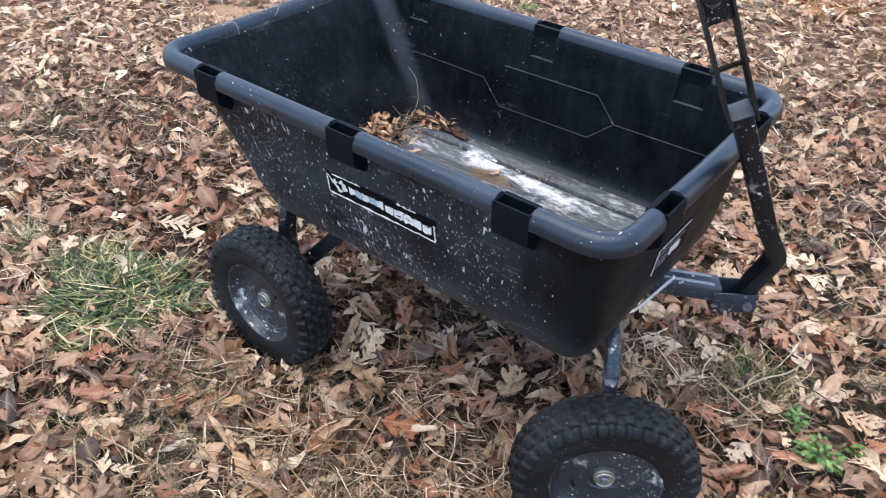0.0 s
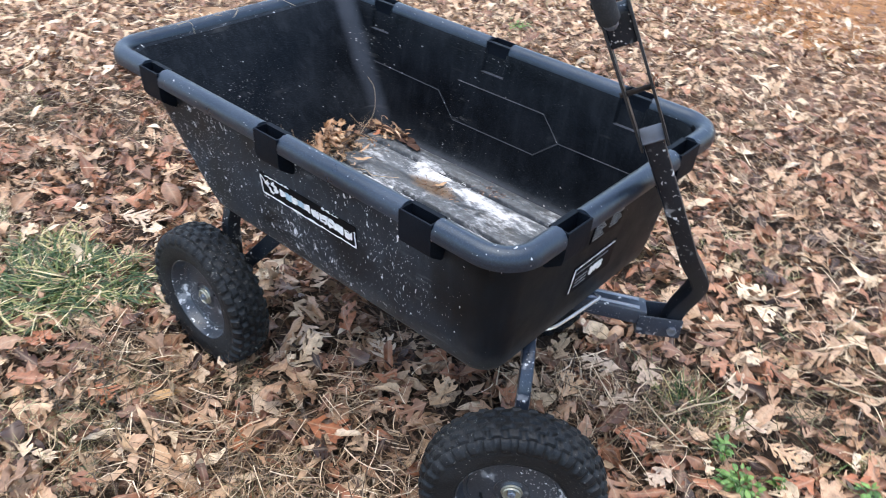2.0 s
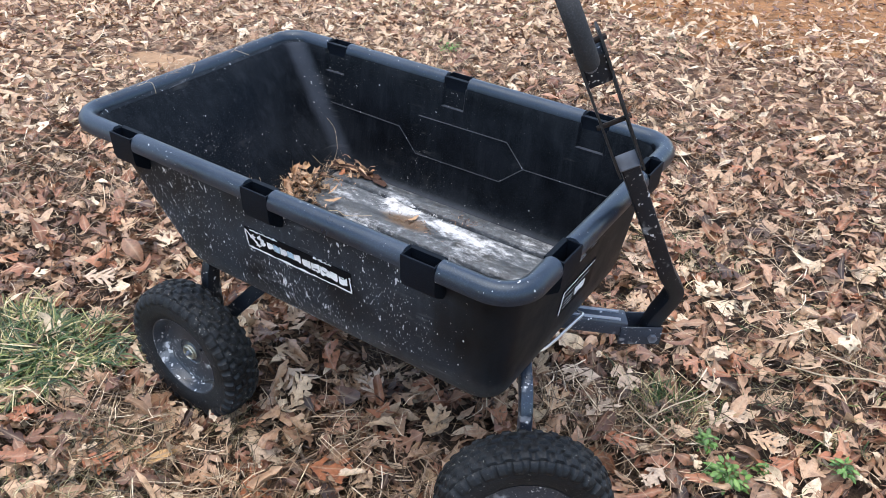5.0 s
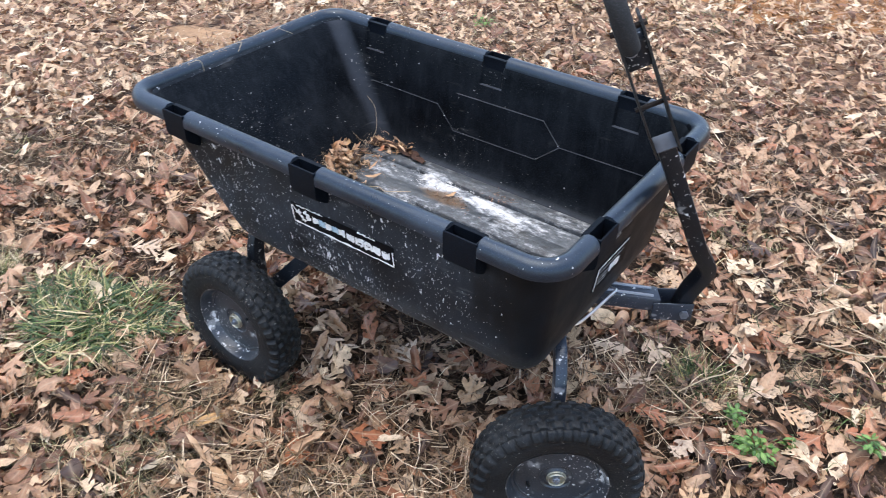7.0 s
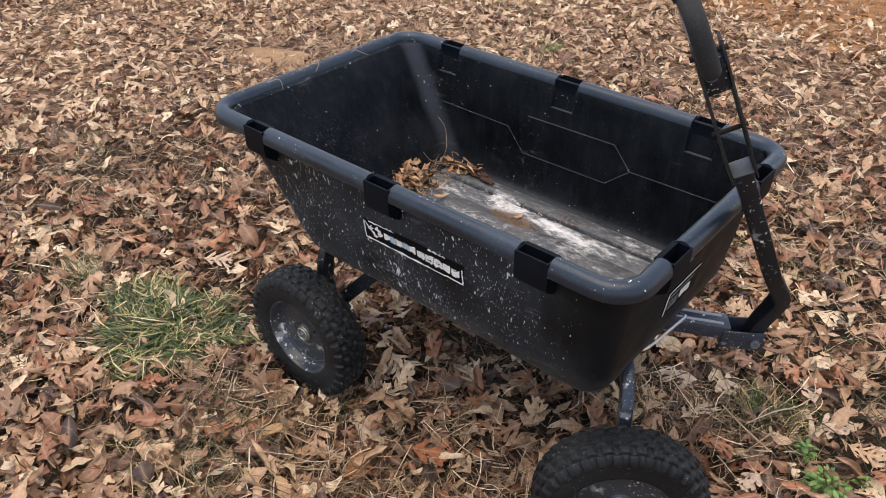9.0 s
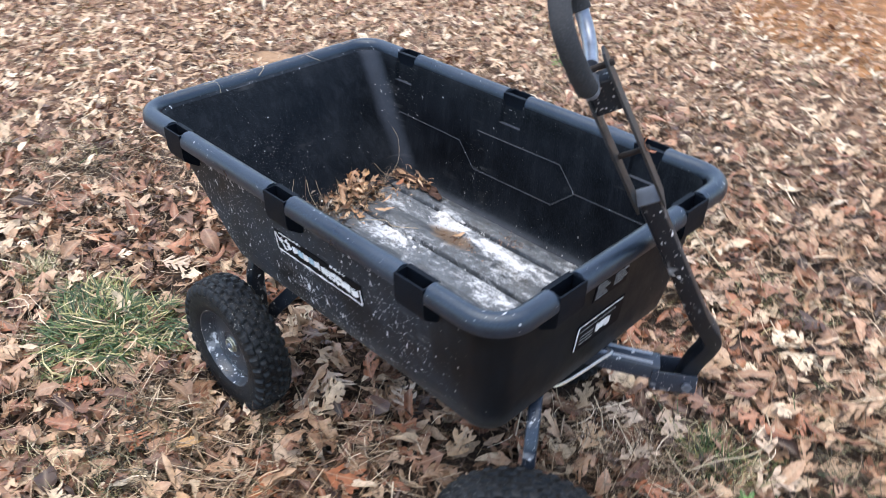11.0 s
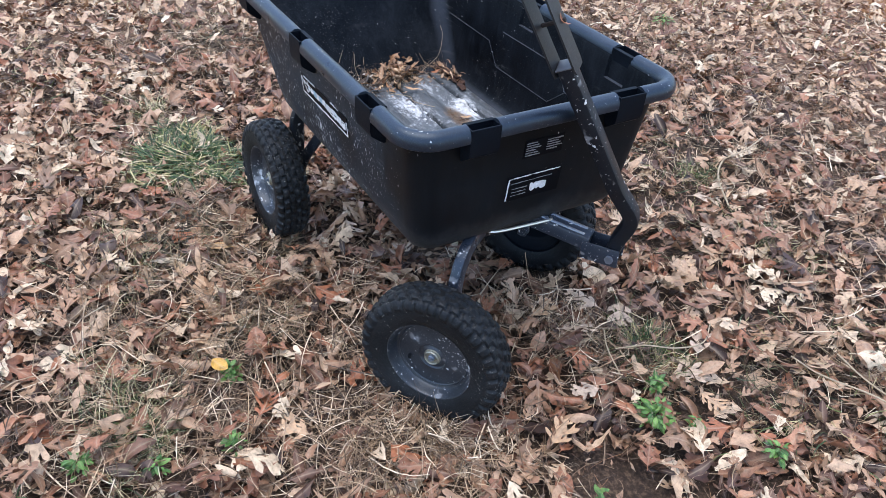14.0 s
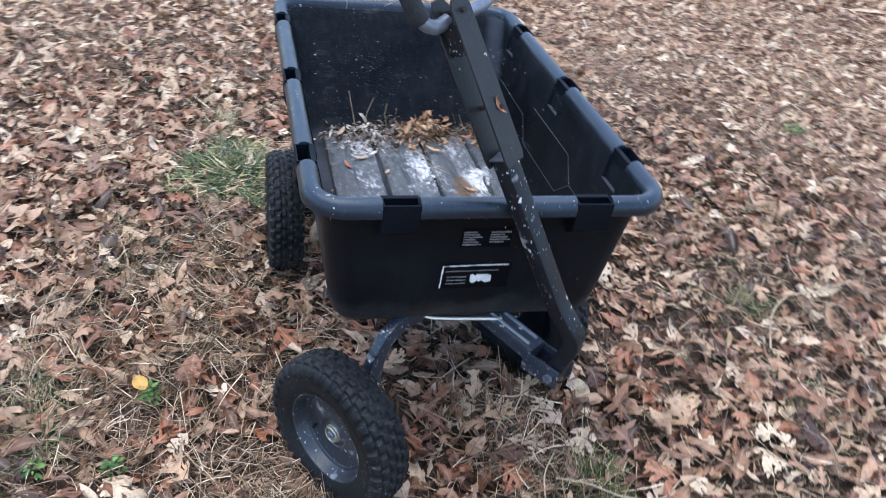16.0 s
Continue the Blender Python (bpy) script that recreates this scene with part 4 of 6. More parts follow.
tuft(0.3, -0.95, 0.26, 0.12, 380, (0.05, 0.12), "low tuft of straw-coloured grass with green blades")
tuft(-0.3, -0.82, 0.26, 0.08, 150, (0.04, 0.1), "low tuft of straw-coloured grass with green blades")
tuft(0.98, 0.42, 0.12, 0.08, 90, (0.03, 0.07), "small thin tuft of green and straw grass")


def weed(cx, cy, r, count, size=(0.012, 0.026)):
    a, q = RNG.uniform(0, 6.283, count), r * np.sqrt(RNG.uniform(0, 1, count))
    x, y = cx + q * np.cos(a), cy + q * np.sin(a)
    at = np.stack([x, y, lift(x, y) + RNG.uniform(0.035, 0.066, count)], 1)
    p = scattered(OVALS[1], at, RNG.uniform(*size, count), a, RNG.normal(0, 0.4, count), RNG.normal(0, 0.4, count), RNG.normal(-0.3, 0.3, count), RNG.normal(0.2, 0.3, count))
    tagged(new("weed", joined("weed", [p], GREEN)), "small bright green leafy weed among dead leaves", "weed", "green weeds", kind="stuff")


for w in ((0.835, 0.145, 0.05, 120), (0.76, 0.215, 0.026, 50), (0.9, 0.215, 0.022, 30), (1.05, 0.32, 0.03, 34), (0.265, -0.695, 0.024, 40), (0.95, -0.12, 0.02, 18), (-1.2, 2.05, 0.06, 60), (0.38, -1.06, 0.03, 40), (0.457, -0.913, 0.022, 26), (0.47, -0.755, 0.026, 34)):
    weed(*w)


def single_leaf(template, x, y, z, length, yaw, pitch, roll, curl, cup, mat, name="fallen_leaf", label="", group="single fallen leaves"):
    one = np.ones(1)
    p = scattered(template, np.array([[x, y, z]]), one * length, one * radians(yaw), one * pitch, one * roll, one * curl, one * cup)
    return tagged(new(name, joined(name, [p], mat)), label, "leaf", group)


def solid_leaf(name, color):
    return leaf_material(name, [(0.0, color), (1.0, tuple(c * 1.1 for c in color))], 0.5)


PALE = solid_leaf("pale_leaf", (0.46, 0.35, 0.26))
TAN = solid_leaf("tan_leaf", (0.45, 0.29, 0.17))
RUSSET = solid_leaf("russet_leaf", (0.3, 0.11, 0.05))
OCHRE = solid_leaf("ochre_leaf", (0.52, 0.32, 0.14))
for k, (lx, ly, ll, lyaw, mt, what) in enumerate((
        (0.765, 0.31, 0.11, 60, PALE, "pale"), (0.32, 0.85, 0.13, 10, PALE, "pale"), (-0.25, -0.56, 0.08, 65, OCHRE, "ochre"), (-0.48, -0.74, 0.07, 80, TAN, "tan"),
        (-0.07, -0.42, 0.1, 20, PALE, "pale"), (-0.02, -0.5, 0.1, -40, RUSSET, "russet"), (0.08, -0.37, 0.12, 30, RUSSET, "russet"), (0.2, -0.12, 0.11, 100, TAN, "tan"),
        (-0.18, -0.19, 0.12, -20, PALE, "pale"), (0.0, -0.1, 0.11, 150, PALE, "pale"), (0.6, -0.16, 0.1, 200, PALE, "pale"), (0.5, 0.16, 0.11, 70, PALE, "pale"), (0.42, 0.26, 0.12, 200, PALE, "pale"), (0.5, 0.32, 0.12, 320, PALE, "pale"), (0.58, 0.1, 0.1, 20, RUSSET, "russet"), (0.4, 0.12, 0.1, 110, TAN, "tan"),
        (0.7, 0.42, 0.1, 130, PALE, "pale"), (0.86, 0.3, 0.09, 10, TAN, "tan"), (0.93, 0.24, 0.11, 240, RUSSET, "russet"), (1.02, 0.34, 0.1, 30, RUSSET, "russet"),
        (0.47, 0.62, 0.1, 170, TAN, "tan"), (0.16, 0.98, 0.12, 55, PALE, "pale"), (-0.62, -0.66, 0.09, 300, RUSSET, "russet"), (-0.36, -0.66, 0.09, 20, RUSSET, "russet"),
        (0.5, -0.62, 0.09, 220, TAN, "tan"), (0.66, -0.44, 0.1, 15, RUSSET, "russet"), (0.4, -0.66, 0.09, 140, RUSSET, "russet"),
        (0.78, -0.1, 0.1, 120, TAN, "tan"), (0.7, 0.05, 0.09, 260, PALE, "pale"), (-0.95, -0.22, 0.11, 40, PALE, "pale"), (-1.1, 0.0, 0.11, 120, TAN, "tan"))):
    single_leaf(BROAD[k % 3] if what != "ochre" else OVALS[0], lx, ly, 0.022, ll, lyaw, RNG.normal(0, 0.15), RNG.normal(0, 0.15), RNG.normal(0.15, 0.3), RNG.normal(0.1, 0.25), mt,
                label=what + (" lobed oak leaf lying flat on the litter" if what != "ochre" else " smooth oval leaf lying on the litter"))
single_leaf(oval_template(0.36), 0.25, -0.715, 0.046, 0.05, 30, 0.15, 0.1, 0.5, 0.25, YELLOW, "yellow_leaf", "bright yellow curled leaf beside a green weed")


def stalk(pts, r, mat, label, name="stalk"):
    bm = sweep(bmesh.new(), smooth_path(pts, 6), round_profile(r, 6))
    return tagged(new(name, mesh_of(name, bm, mat)), label, "stalk", "dry stalks")


PALE_STALK = plain("pale_stalk", (0.42, 0.34, 0.23), 0.8, 0, 0.3, 40)
stalk([(0.62, 0.2, 0.03), (0.66, 0.26, 0.05), (0.7, 0.33, 0.045), (0.71, 0.42, 0.035), (0.66, 0.5, 0.03)], 0.0018, PALE_STALK, "pale bent dry stalk lying over leaves")
stalk([(0.55, 0.22, 0.03), (0.62, 0.17, 0.045), (0.7, 0.15, 0.03)], 0.0018, PALE_STALK, "pale bent dry stalk lying over leaves")
stalk([(-0.05, 1.5, 0.03), (0.02, 1.32, 0.05), (0.03, 1.2, 0.04), (0.12, 1.08, 0.045), (0.25, 1.0, 0.03)], 0.003, PALE_STALK, "pale curving dry stalk lying over leaves")
stalk([(0.85, 0.6, 0.03), (0.95, 0.58, 0.06), (1.08, 0.66, 0.05), (1.2, 0.66, 0.03)], 0.002, PALE_STALK, "pale long straw stem on the litter")
stalk([(0.9, 0.72, 0.03), (1.02, 0.68, 0.05), (1.2, 0.72, 0.03)], 0.002, PALE_STALK, "pale long straw stem on the litter")


# ---- the cart ----
Y0 = -0.018
cart = thing("dump_cart", "black poly garden dump cart spattered with white, standing on dead leaves", "garden cart")
RIM_Z = 0.705
LONG_POCKETS = ((-0.455, -0.396), (-0.076, -0.015), (0.295, 0.359))
END_POCKETS = ((-0.236, -0.172), (0.136, 0.203))


def spread(a, b, breaks, n):
    """Values from a to b that hit all the breaks."""
    ends = [a] + [v for v in breaks if a < v < b] + [b]
    out = []
    for p, q in zip(ends, ends[1:]):
        k = max(1, round(abs(q - p) / n))
        out += [p + (q - p) * j / k for j in range(k)]
    return out + [b]


def edges_of(pockets, e=0.0025):
    return [v for p in pockets for v in (p[0] - e, p[0] + e, p[1] - e, p[1] + e)]


TOP = (-0.576, 0.482, -0.336, 0.300)
LOW = (-0.372, 0.448, -0.300, 0.264)
SIDE_X = spread(TOP[0] + 0.05, TOP[1] - 0.05, edges_of(LONG_POCKETS), 0.05)
END_Y = spread(TOP[2] + 0.05, TOP[3] - 0.05, edges_of(END_POCKETS), 0.05)


def inside(v, pockets):
    return any(a - 0.0005 <= v <= b + 0.0005 for a, b in pockets)


def tub_ring(z, inset=0.0, out=0.0, recess=0.0):
    """One level of the tub: a rounded rectangle, moved inwards or outwards."""
    f = (z - 0.39) / (0.70 - 0.39)
    xr, xf, yn, yf = (lo + (hi - lo) * f for lo, hi in zip(LOW, TOP))
    g = out - inset
    xr, xf, yn, yf, r = xr - g * 1.15, xf + g, yn - g, yf + g, max(0.012, 0.05 + g)
    pts = []

    def along(values, a, b):
        lo, hi = values[0], values[-1]
        if z >= 0.6:
            e = 1e-4
            n = len(values)
            return [min(max(v, a + e * j), b - e * (n - 1 - j)) for j, v in enumerate(values)]
        return [a + (b - a) * (v - lo) / (hi - lo) for v in values]

    def corner(cx, cy, a0):
        return [(cx + r * math.cos(radians(a0 + 90 * j / 8)), cy + r * math.sin(radians(a0 + 90 * j / 8)), z) for j in range(1, 8)]

    for v, x in zip(SIDE_X, along(SIDE_X, xr + r, xf - r)):
        pts.append((x, yn - (recess if inside(v, LONG_POCKETS) else 0), z))
    pts += corner(xf - r, yn + r, 270)
    for v, y in zip(END_Y, along(END_Y, yn + r, yf - r)):
        pts.append((xf + (recess if inside(v, END_POCKETS) else 0), y, z))
    pts += corner(xf - r, yf - r, 0)
    for v, x in zip(SIDE_X[::-1], along(SIDE_X, xr + r, xf - r)[::-1]):
        pts.append((x, yf + (recess if inside(v, LONG_POCKETS) else 0), z))
    pts += corner(xr + r, yf - r, 90)
    for y in along(END_Y, yn + r, yf - r)[::-1]:
        pts.append((xr, y, z))
    pts += corner(xr + r, yn + r, 180)
    return pts


def tub():
    inner = [tub_ring(0.384, 0.045), tub_ring(0.386, 0.028), tub_ring(0.393, 0.014), tub_ring(0.406, 0.005), tub_ring(0.43), tub_ring(0.52), tub_ring(0.6),
             tub_ring(0.628), tub_ring(0.630, recess=0.0068), tub_ring(0.66, recess=0.0072), tub_ring(0.678, recess=0.0072), tub_ring(0.686, -0.002, recess=0.0072)]
    bm = bmesh.new()
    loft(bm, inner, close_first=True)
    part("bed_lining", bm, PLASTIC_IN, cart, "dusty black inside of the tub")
    outer = [tub_ring(0.366, 0.05), tub_ring(0.368, 0.02), tub_ring(0.378, 0.002), tub_ring(0.395, out=0.006), tub_ring(0.43, out=0.009), tub_ring(0.52, out=0.009), tub_ring(0.6, out=0.009),
             tub_ring(0.69, out=0.009)]
    bm = bmesh.new()
    loft(bm, outer, close_first=True)
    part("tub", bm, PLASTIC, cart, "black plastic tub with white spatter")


tub()

# Rim: a rolled lip in sections between the stake pockets.
LIP = [(-0.0195, 0.682), (-0.0185, 0.693), (-0.0135, 0.7010), (-0.0045, 0.7062), (0.0055, 0.7062), (0.0140, 0.7010), (0.0192, 0.6925), (0.0205, 0.682), (0.0185, 0.6730), (0.0140, 0.6700), (0.0128, 0.6750), (0.0100, 0.684), (-0.0040, 0.688)]
RX0, RX1, RY0, RY1, RR = -0.602, 0.504, -0.358, 0.322, 0.062


def rim_line():
    """The middle of the rim as places with outward directions, from the rear of the near side all round."""
    out = []
    for cx, cy, a0 in ((RX1 - RR, RY0 + RR, 270), (RX1 - RR, RY1 - RR, 0), (RX0 + RR, RY1 - RR, 90), (RX0 + RR, RY0 + RR, 180)):
        out.append([(Vector((cx + RR * math.cos(radians(a0 + 9 * j)), cy + RR * math.sin(radians(a0 + 9 * j)), 0)), Vector((math.cos(radians(a0 + 9 * j)), math.sin(radians(a0 + 9 * j)), 0))) for j in range(11)])
    return out


def rim_section(stations):
    bm = bmesh.new()
    rows = [[bm.verts.new(p + o * a + Vector((0, 0, z))) for a, z in LIP] for p, o in stations]
    k = len(LIP)
    for a, b in zip(rows, rows[1:]):
        for j in range(k):
            bm.faces.new((a[j], a[(j + 1) % k], b[(j + 1) % k], b[j]))
    bm.faces.new(rows[0][::-1])
    bm.faces.new(rows[-1])
    part("rim_section", bm, RIM_SKYLIT, cart, "rolled black plastic rim")


def rim():
    c = rim_line()
    near = lambda x: (Vector((x, RY0, 0)), Vector((0, -1, 0)))
    far = lambda x: (Vector((x, RY1, 0)), Vector((0, 1, 0)))
    front = lambda y: (Vector((RX1, y, 0)), Vector((1, 0, 0)))
    e = 0.003
    run = lambda f, a, b: [f(a + (b - a) * j / 4) for j in range(5)]
    L, E = LONG_POCKETS, END_POCKETS
    rim_section(run(near, L[0][1] + e, L[1][0] - e))
    rim_section(run(near, L[1][1] + e, L[2][0] - e))
    rim_section([near(L[2][1] + e)] + c[0] + [front(E[0][0] - e)])
    rim_section(run(front, E[0][1] + e, E[1][0] - e))
    rim_section([front(E[1][1] + e)] + c[1] + [far(L[2][1] + e)])
    rim_section(run(far, L[2][0] - e, L[1][1] + e))
    rim_section(run(far, L[1][0] - e, L[0][1] + e))
    rim_section([far(L[0][0] - e)] + c[2] + c[3] + [near(L[0][0] - e)])


rim()


def pocket_mesh(length):
    """An open-topped socket, its outer face towards -y."""
    bm = bmesh.new()
    h, t = length / 2 + 0.003, 0.0035

    def ring(dx, y0, y1, z):
        return [(-h + dx, y0, z), (h - dx, y0, z), (h - dx, y1, z), (-h + dx, y1, z)]

    rows = [ring(0.004, 0.014, 0.019, -0.088), ring(0.002, 0.0, 0.0185, -0.078), ring(0.001, -0.0160, 0.018, -0.066), ring(0, -0.0192, 0.018, -0.054), ring(0, -0.0202, 0.018, -0.0045),
            ring(0.0006, -0.0196, 0.0174, -0.0035), ring(t, -0.0202 + t, 0.0075, -0.0035), ring(t + 0.0005, -0.0190 + t, 0.007, -0.04), ring(t + 0.001, -0.014 + t, 0.006, -0.055)]
    loft(bm, rows, close_first=True, close_last=True)
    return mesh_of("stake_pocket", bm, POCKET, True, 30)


for a, b in LONG_POCKETS:
    me = pocket_mesh(b - a)
    part("stake_pocket", me, None, cart, m=pose((a + b) / 2, RY0, RIM_Z))
    part("stake_pocket", me, None, cart, m=pose((a + b) / 2, RY1, RIM_Z, 0, 0, 180))
for a, b in END_POCKETS:
    part("stake_pocket", pocket_mesh(b - a), None, cart, m=pose(RX1, (a + b) / 2, RIM_Z, 0, 0, 90))

# Ribs on the floor of the tub.
for a, b in ((-0.246, -0.178), (-0.104, -0.039), (0.035, 0.099), (0.171, 0.222)):
    bm = bmesh.new()
    rows = []
    for x, dz in ((-0.352, -0.008), (-0.346, 0.001), (-0.33, 0.003), (0.0, 0.0035), (0.392, 0.003), (0.41, 0.001), (0.416, -0.008)):
        e = 0.004
        rows.append([(x, a, 0.384), (x, a + 0.001, 0.3955 + dz - 0.003), (x, a + e, 0.3955 + dz), (x, (a + b) / 2, 0.3962 + dz), (x, b - e, 0.3955 + dz), (x, b - 0.001, 0.3955 + dz - 0.003), (x, b, 0.384)])
    loft(bm, rows, close_first=True, close_last=True)
    part("floor_rib", bm, RIB, cart, "smooth dark grey raised floor rib", angle=50)
for a, b in ((-0.184, -0.114), (-0.045, 0.025), (0.093, 0.161)):
    bm, rows = bmesh.new(), []
    for x, dz in ((-0.345, 0.0), (-0.33, 0.003), (-0.1, 0.0045), (0.15, 0.004), (0.395, 0.003), (0.41, 0.0)):
        rows.append([(x, a, 0.384), (x, a + 0.001, 0.3956 + 0.5 * dz), (x, a * 0.75 + b * 0.25, 0.3952 + 0.5 * dz), (x, a * 0.25 + b * 0.75, 0.3956 + 0.5 * dz), (x, b - 0.004, 0.3952 + 0.5 * dz), (x, b - 0.001, 0.391 + 0.5 * dz), (x, b, 0.384)])
    loft(bm, rows, close_first=True, close_last=True)
    part("floor_channel", bm, BED, cart, "dirty grey floor panel with dried white residue", angle=50)


def wall_y(z):
    """The far inner wall of the tub at a height."""
    return LOW[3] + (TOP[3] - LOW[3]) * (z - 0.39) / 0.31


def molded_line(pts):
    bm = bmesh.new()
    sweep(bm, [(x, wall_y(z) - 0.0002, z) for x, z in pts], [(0.0017, 0), (0, 0.0012), (-0.0017, 0), (0, -0.0012)], up=(0, 1, 0))
    part("molded_line", bm, SCUFF, cart, "scuffed raised line in the plastic")


molded_line([(-0.462, 0.546), (-0.201, 0.541), (-0.143, 0.482), (0.111, 0.483), (0.171, 0.534), (0.40, 0.536)])
molded_line([(-0.142, 0.586), (0.118, 0.588), (0.171, 0.534)])


# Sticker on the near side: a torn pale border round worn print.
def near_wall(x, z, off=0.0115):
    return (x, LOW[2] + (TOP[2] - LOW[2]) * (z - 0.39) / 0.31 - off, z)


def strip(name, pts, width, mat, parent, label="", wall=near_wall, ragged=0.35, seed=1, n=14):
    """A thin worn strip of print, as a low slab with ragged edges."""
    rng = random.Random(seed)
    bm = bmesh.new()
    (x0, z0), (x1, z1) = pts
    dx, dz = x1 - x0, z1 - z0
    ln = math.hypot(dx, dz)
    nx, nz = -dz / ln, dx / ln
    rows = []
    for k in range(n + 1):
        t = k / n
        w0, w1 = width / 2 * (1 - ragged * rng.random() * 1.6), width / 2 * (1 - ragged * rng.random() * 1.6)
        cx, cz = x0 + dx * t, z0 + dz * t
        lo, hi = (cx - nx * w0, cz - nz * w0), (cx + nx * w1, cz + nz * w1)
        rows.append([wall(*lo, 0.009), wall(*lo, 0.0116), wall(*hi, 0.0116), wall(*hi, 0.009)])
    loft(bm, rows, close_first=True, close_last=True)
    return part(name, bm, mat, parent, label, smooth=False)


def sticker_sheet(name, wall, u0, u1, z0, z1, mat, label, parent):
    bm = bmesh.new()
    rings = [[wall(u0, z0, o), wall(u1, z0, o), wall(u1, z1, o), wall(u0, z1, o)] for o in (0.0085, 0.0105)]
    loft(bm, rings, close_last=True)
    return part(name, bm, mat, parent, label, smooth=False)


sticker = sticker_sheet("sticker", near_wall, -0.136, 0.142, 0.517, 0.568, BLACK_VINYL, "worn black sticker with a torn pale border", cart)
strip("border", [(-0.134, 0.519), (0.140, 0.5195)], 0.0065, WHITE_INK, sticker, ragged=0.6, seed=2, n=26)
strip("border", [(-0.12, 0.5655), (-0.045, 0.5665)], 0.005, WHITE_INK, sticker, ragged=0.7, seed=3)
strip("border", [(0.05, 0.567), (0.095, 0.5665)], 0.005, WHITE_INK, sticker, ragged=0.8, seed=4)
strip("border", [(-0.1335, 0.5195), (-0.1345, 0.562)], 0.0045, WHITE_INK, sticker, ragged=0.6, seed=5)
strip("border", [(0.1385, 0.519), (0.1385, 0.556)], 0.0055, WHITE_INK, sticker, ragged=0.7, seed=6)
strip("border", [(-0.132, 0.561), (-0.105, 0.532)], 0.0025, WHITE_INK, sticker, ragged=0.5, seed=7)
for k in range(5):
    strip("print_bar", [(0.018 + 0.0232 * k, 0.5435 - 0.0006 * k), (0.0385 + 0.0228 * k + 0.001 * (k % 3), 0.5430 - 0.0006 * k)], 0.0225 + 0.0018 * (k % 3), WHITE_INK, sticker, ragged=0.3, seed=20 + k, n=7)
    if k in (1, 2, 4):
        strip("print_bar", [(0.0235 + 0.0232 * k, 0.5425 + 0.003 * (k - 2)), (0.0345 + 0.0232 * k, 0.5430 + 0.002 * (k - 2))], 0.0055, BLACK_VINYL, sticker, wall=lambda x, z, o=0.0: near_wall(x, z, o + 0.0006), ragged=0.8, seed=60 + k, n=5)
for k in range(5):
    strip("print_bar", [(-0.076 + 0.0182 * k, 0.5450), (-0.0595 + 0.0182 * k, 0.5446)], 0.019 + 0.001 * k, BLUE_INK if k % 2 else WHITE_INK, sticker, ragged=0.35, seed=30 + k, n=5)
strip("print_bar", [(-0.118, 0.553), (-0.098, 0.530)], 0.022, WHITE_INK, sticker, ragged=0.5, seed=41, n=9)
strip("print_bar", [(-0.100, 0.556), (-0.084, 0.538)], 0.017, WHITE_INK, sticker, ragged=0.6, seed=42, n=7)
strip("print_bar", [(-0.108, 0.549), (-0.094, 0.537)], 0.010, BLACK_VINYL, sticker, wall=lambda x, z, o=0.0: near_wall(x, z, o + 0.0006), ragged=0.6, seed=43, n=6)


# Labels on the front end.
def front_wall(y, z, off=0.0115):
    return (LOW[1] + (TOP[1] - LOW[1]) * (z - 0.39) / 0.31 + off, y, z)


notice = sticker_sheet("notice", front_wall, -0.072, 0.03, 0.578, 0.624, BLACK_VINYL, "black notice with two faded blocks of print", cart)
for col, (a, b) in enumerate(((-0.068, -0.030), (-0.014, 0.027))):
    for r in range(6):
        if col == 1 and r < 1:
            continue
        strip("print_bar", [(a, 0.585 + 0.0062 * r), (b - 0.006 * ((r * 7 + col) % 3), 0.585 + 0.0062 * r)], 0.0035, GREY_INK, notice, wall=front_wall, ragged=0.5, seed=50 + r + 9 * col, n=12)
warning = sticker_sheet("warning_label", front_wall, -0.099, 0.046, 0.468, 0.534, BLACK_VINYL, "black warning label with a torn pale edge", cart)
strip("border", [(-0.097, 0.5295), (0.040, 0.5310)], 0.0035, WHITE_INK, warning, wall=front_wall, ragged=0.6, seed=71, n=26)
strip("border", [(-0.0965, 0.4715), (-0.0960, 0.5280)], 0.005, WHITE_INK, warning, wall=front_wall, ragged=0.5, seed=72)
strip("border", [(-0.09, 0.5150), (0.02, 0.5165)], 0.002, GREY_INK, warning, wall=front_wall, ragged=0.7, seed=73, n=20)
strip("white_patch", [(-0.036, 0.4945), (0.008, 0.4965)], 0.026, WHITE_INK, warning, "torn white paper patch", front_wall, 0.35, 74, 9)
for r in range(3):
    strip("print_bar", [(-0.085, 0.482 + 0.009 * r), (-0.045, 0.482 + 0.009 * r)], 0.0028, GREY_INK, warning, wall=front_wall, ragged=0.7, seed=80 + r, n=10)


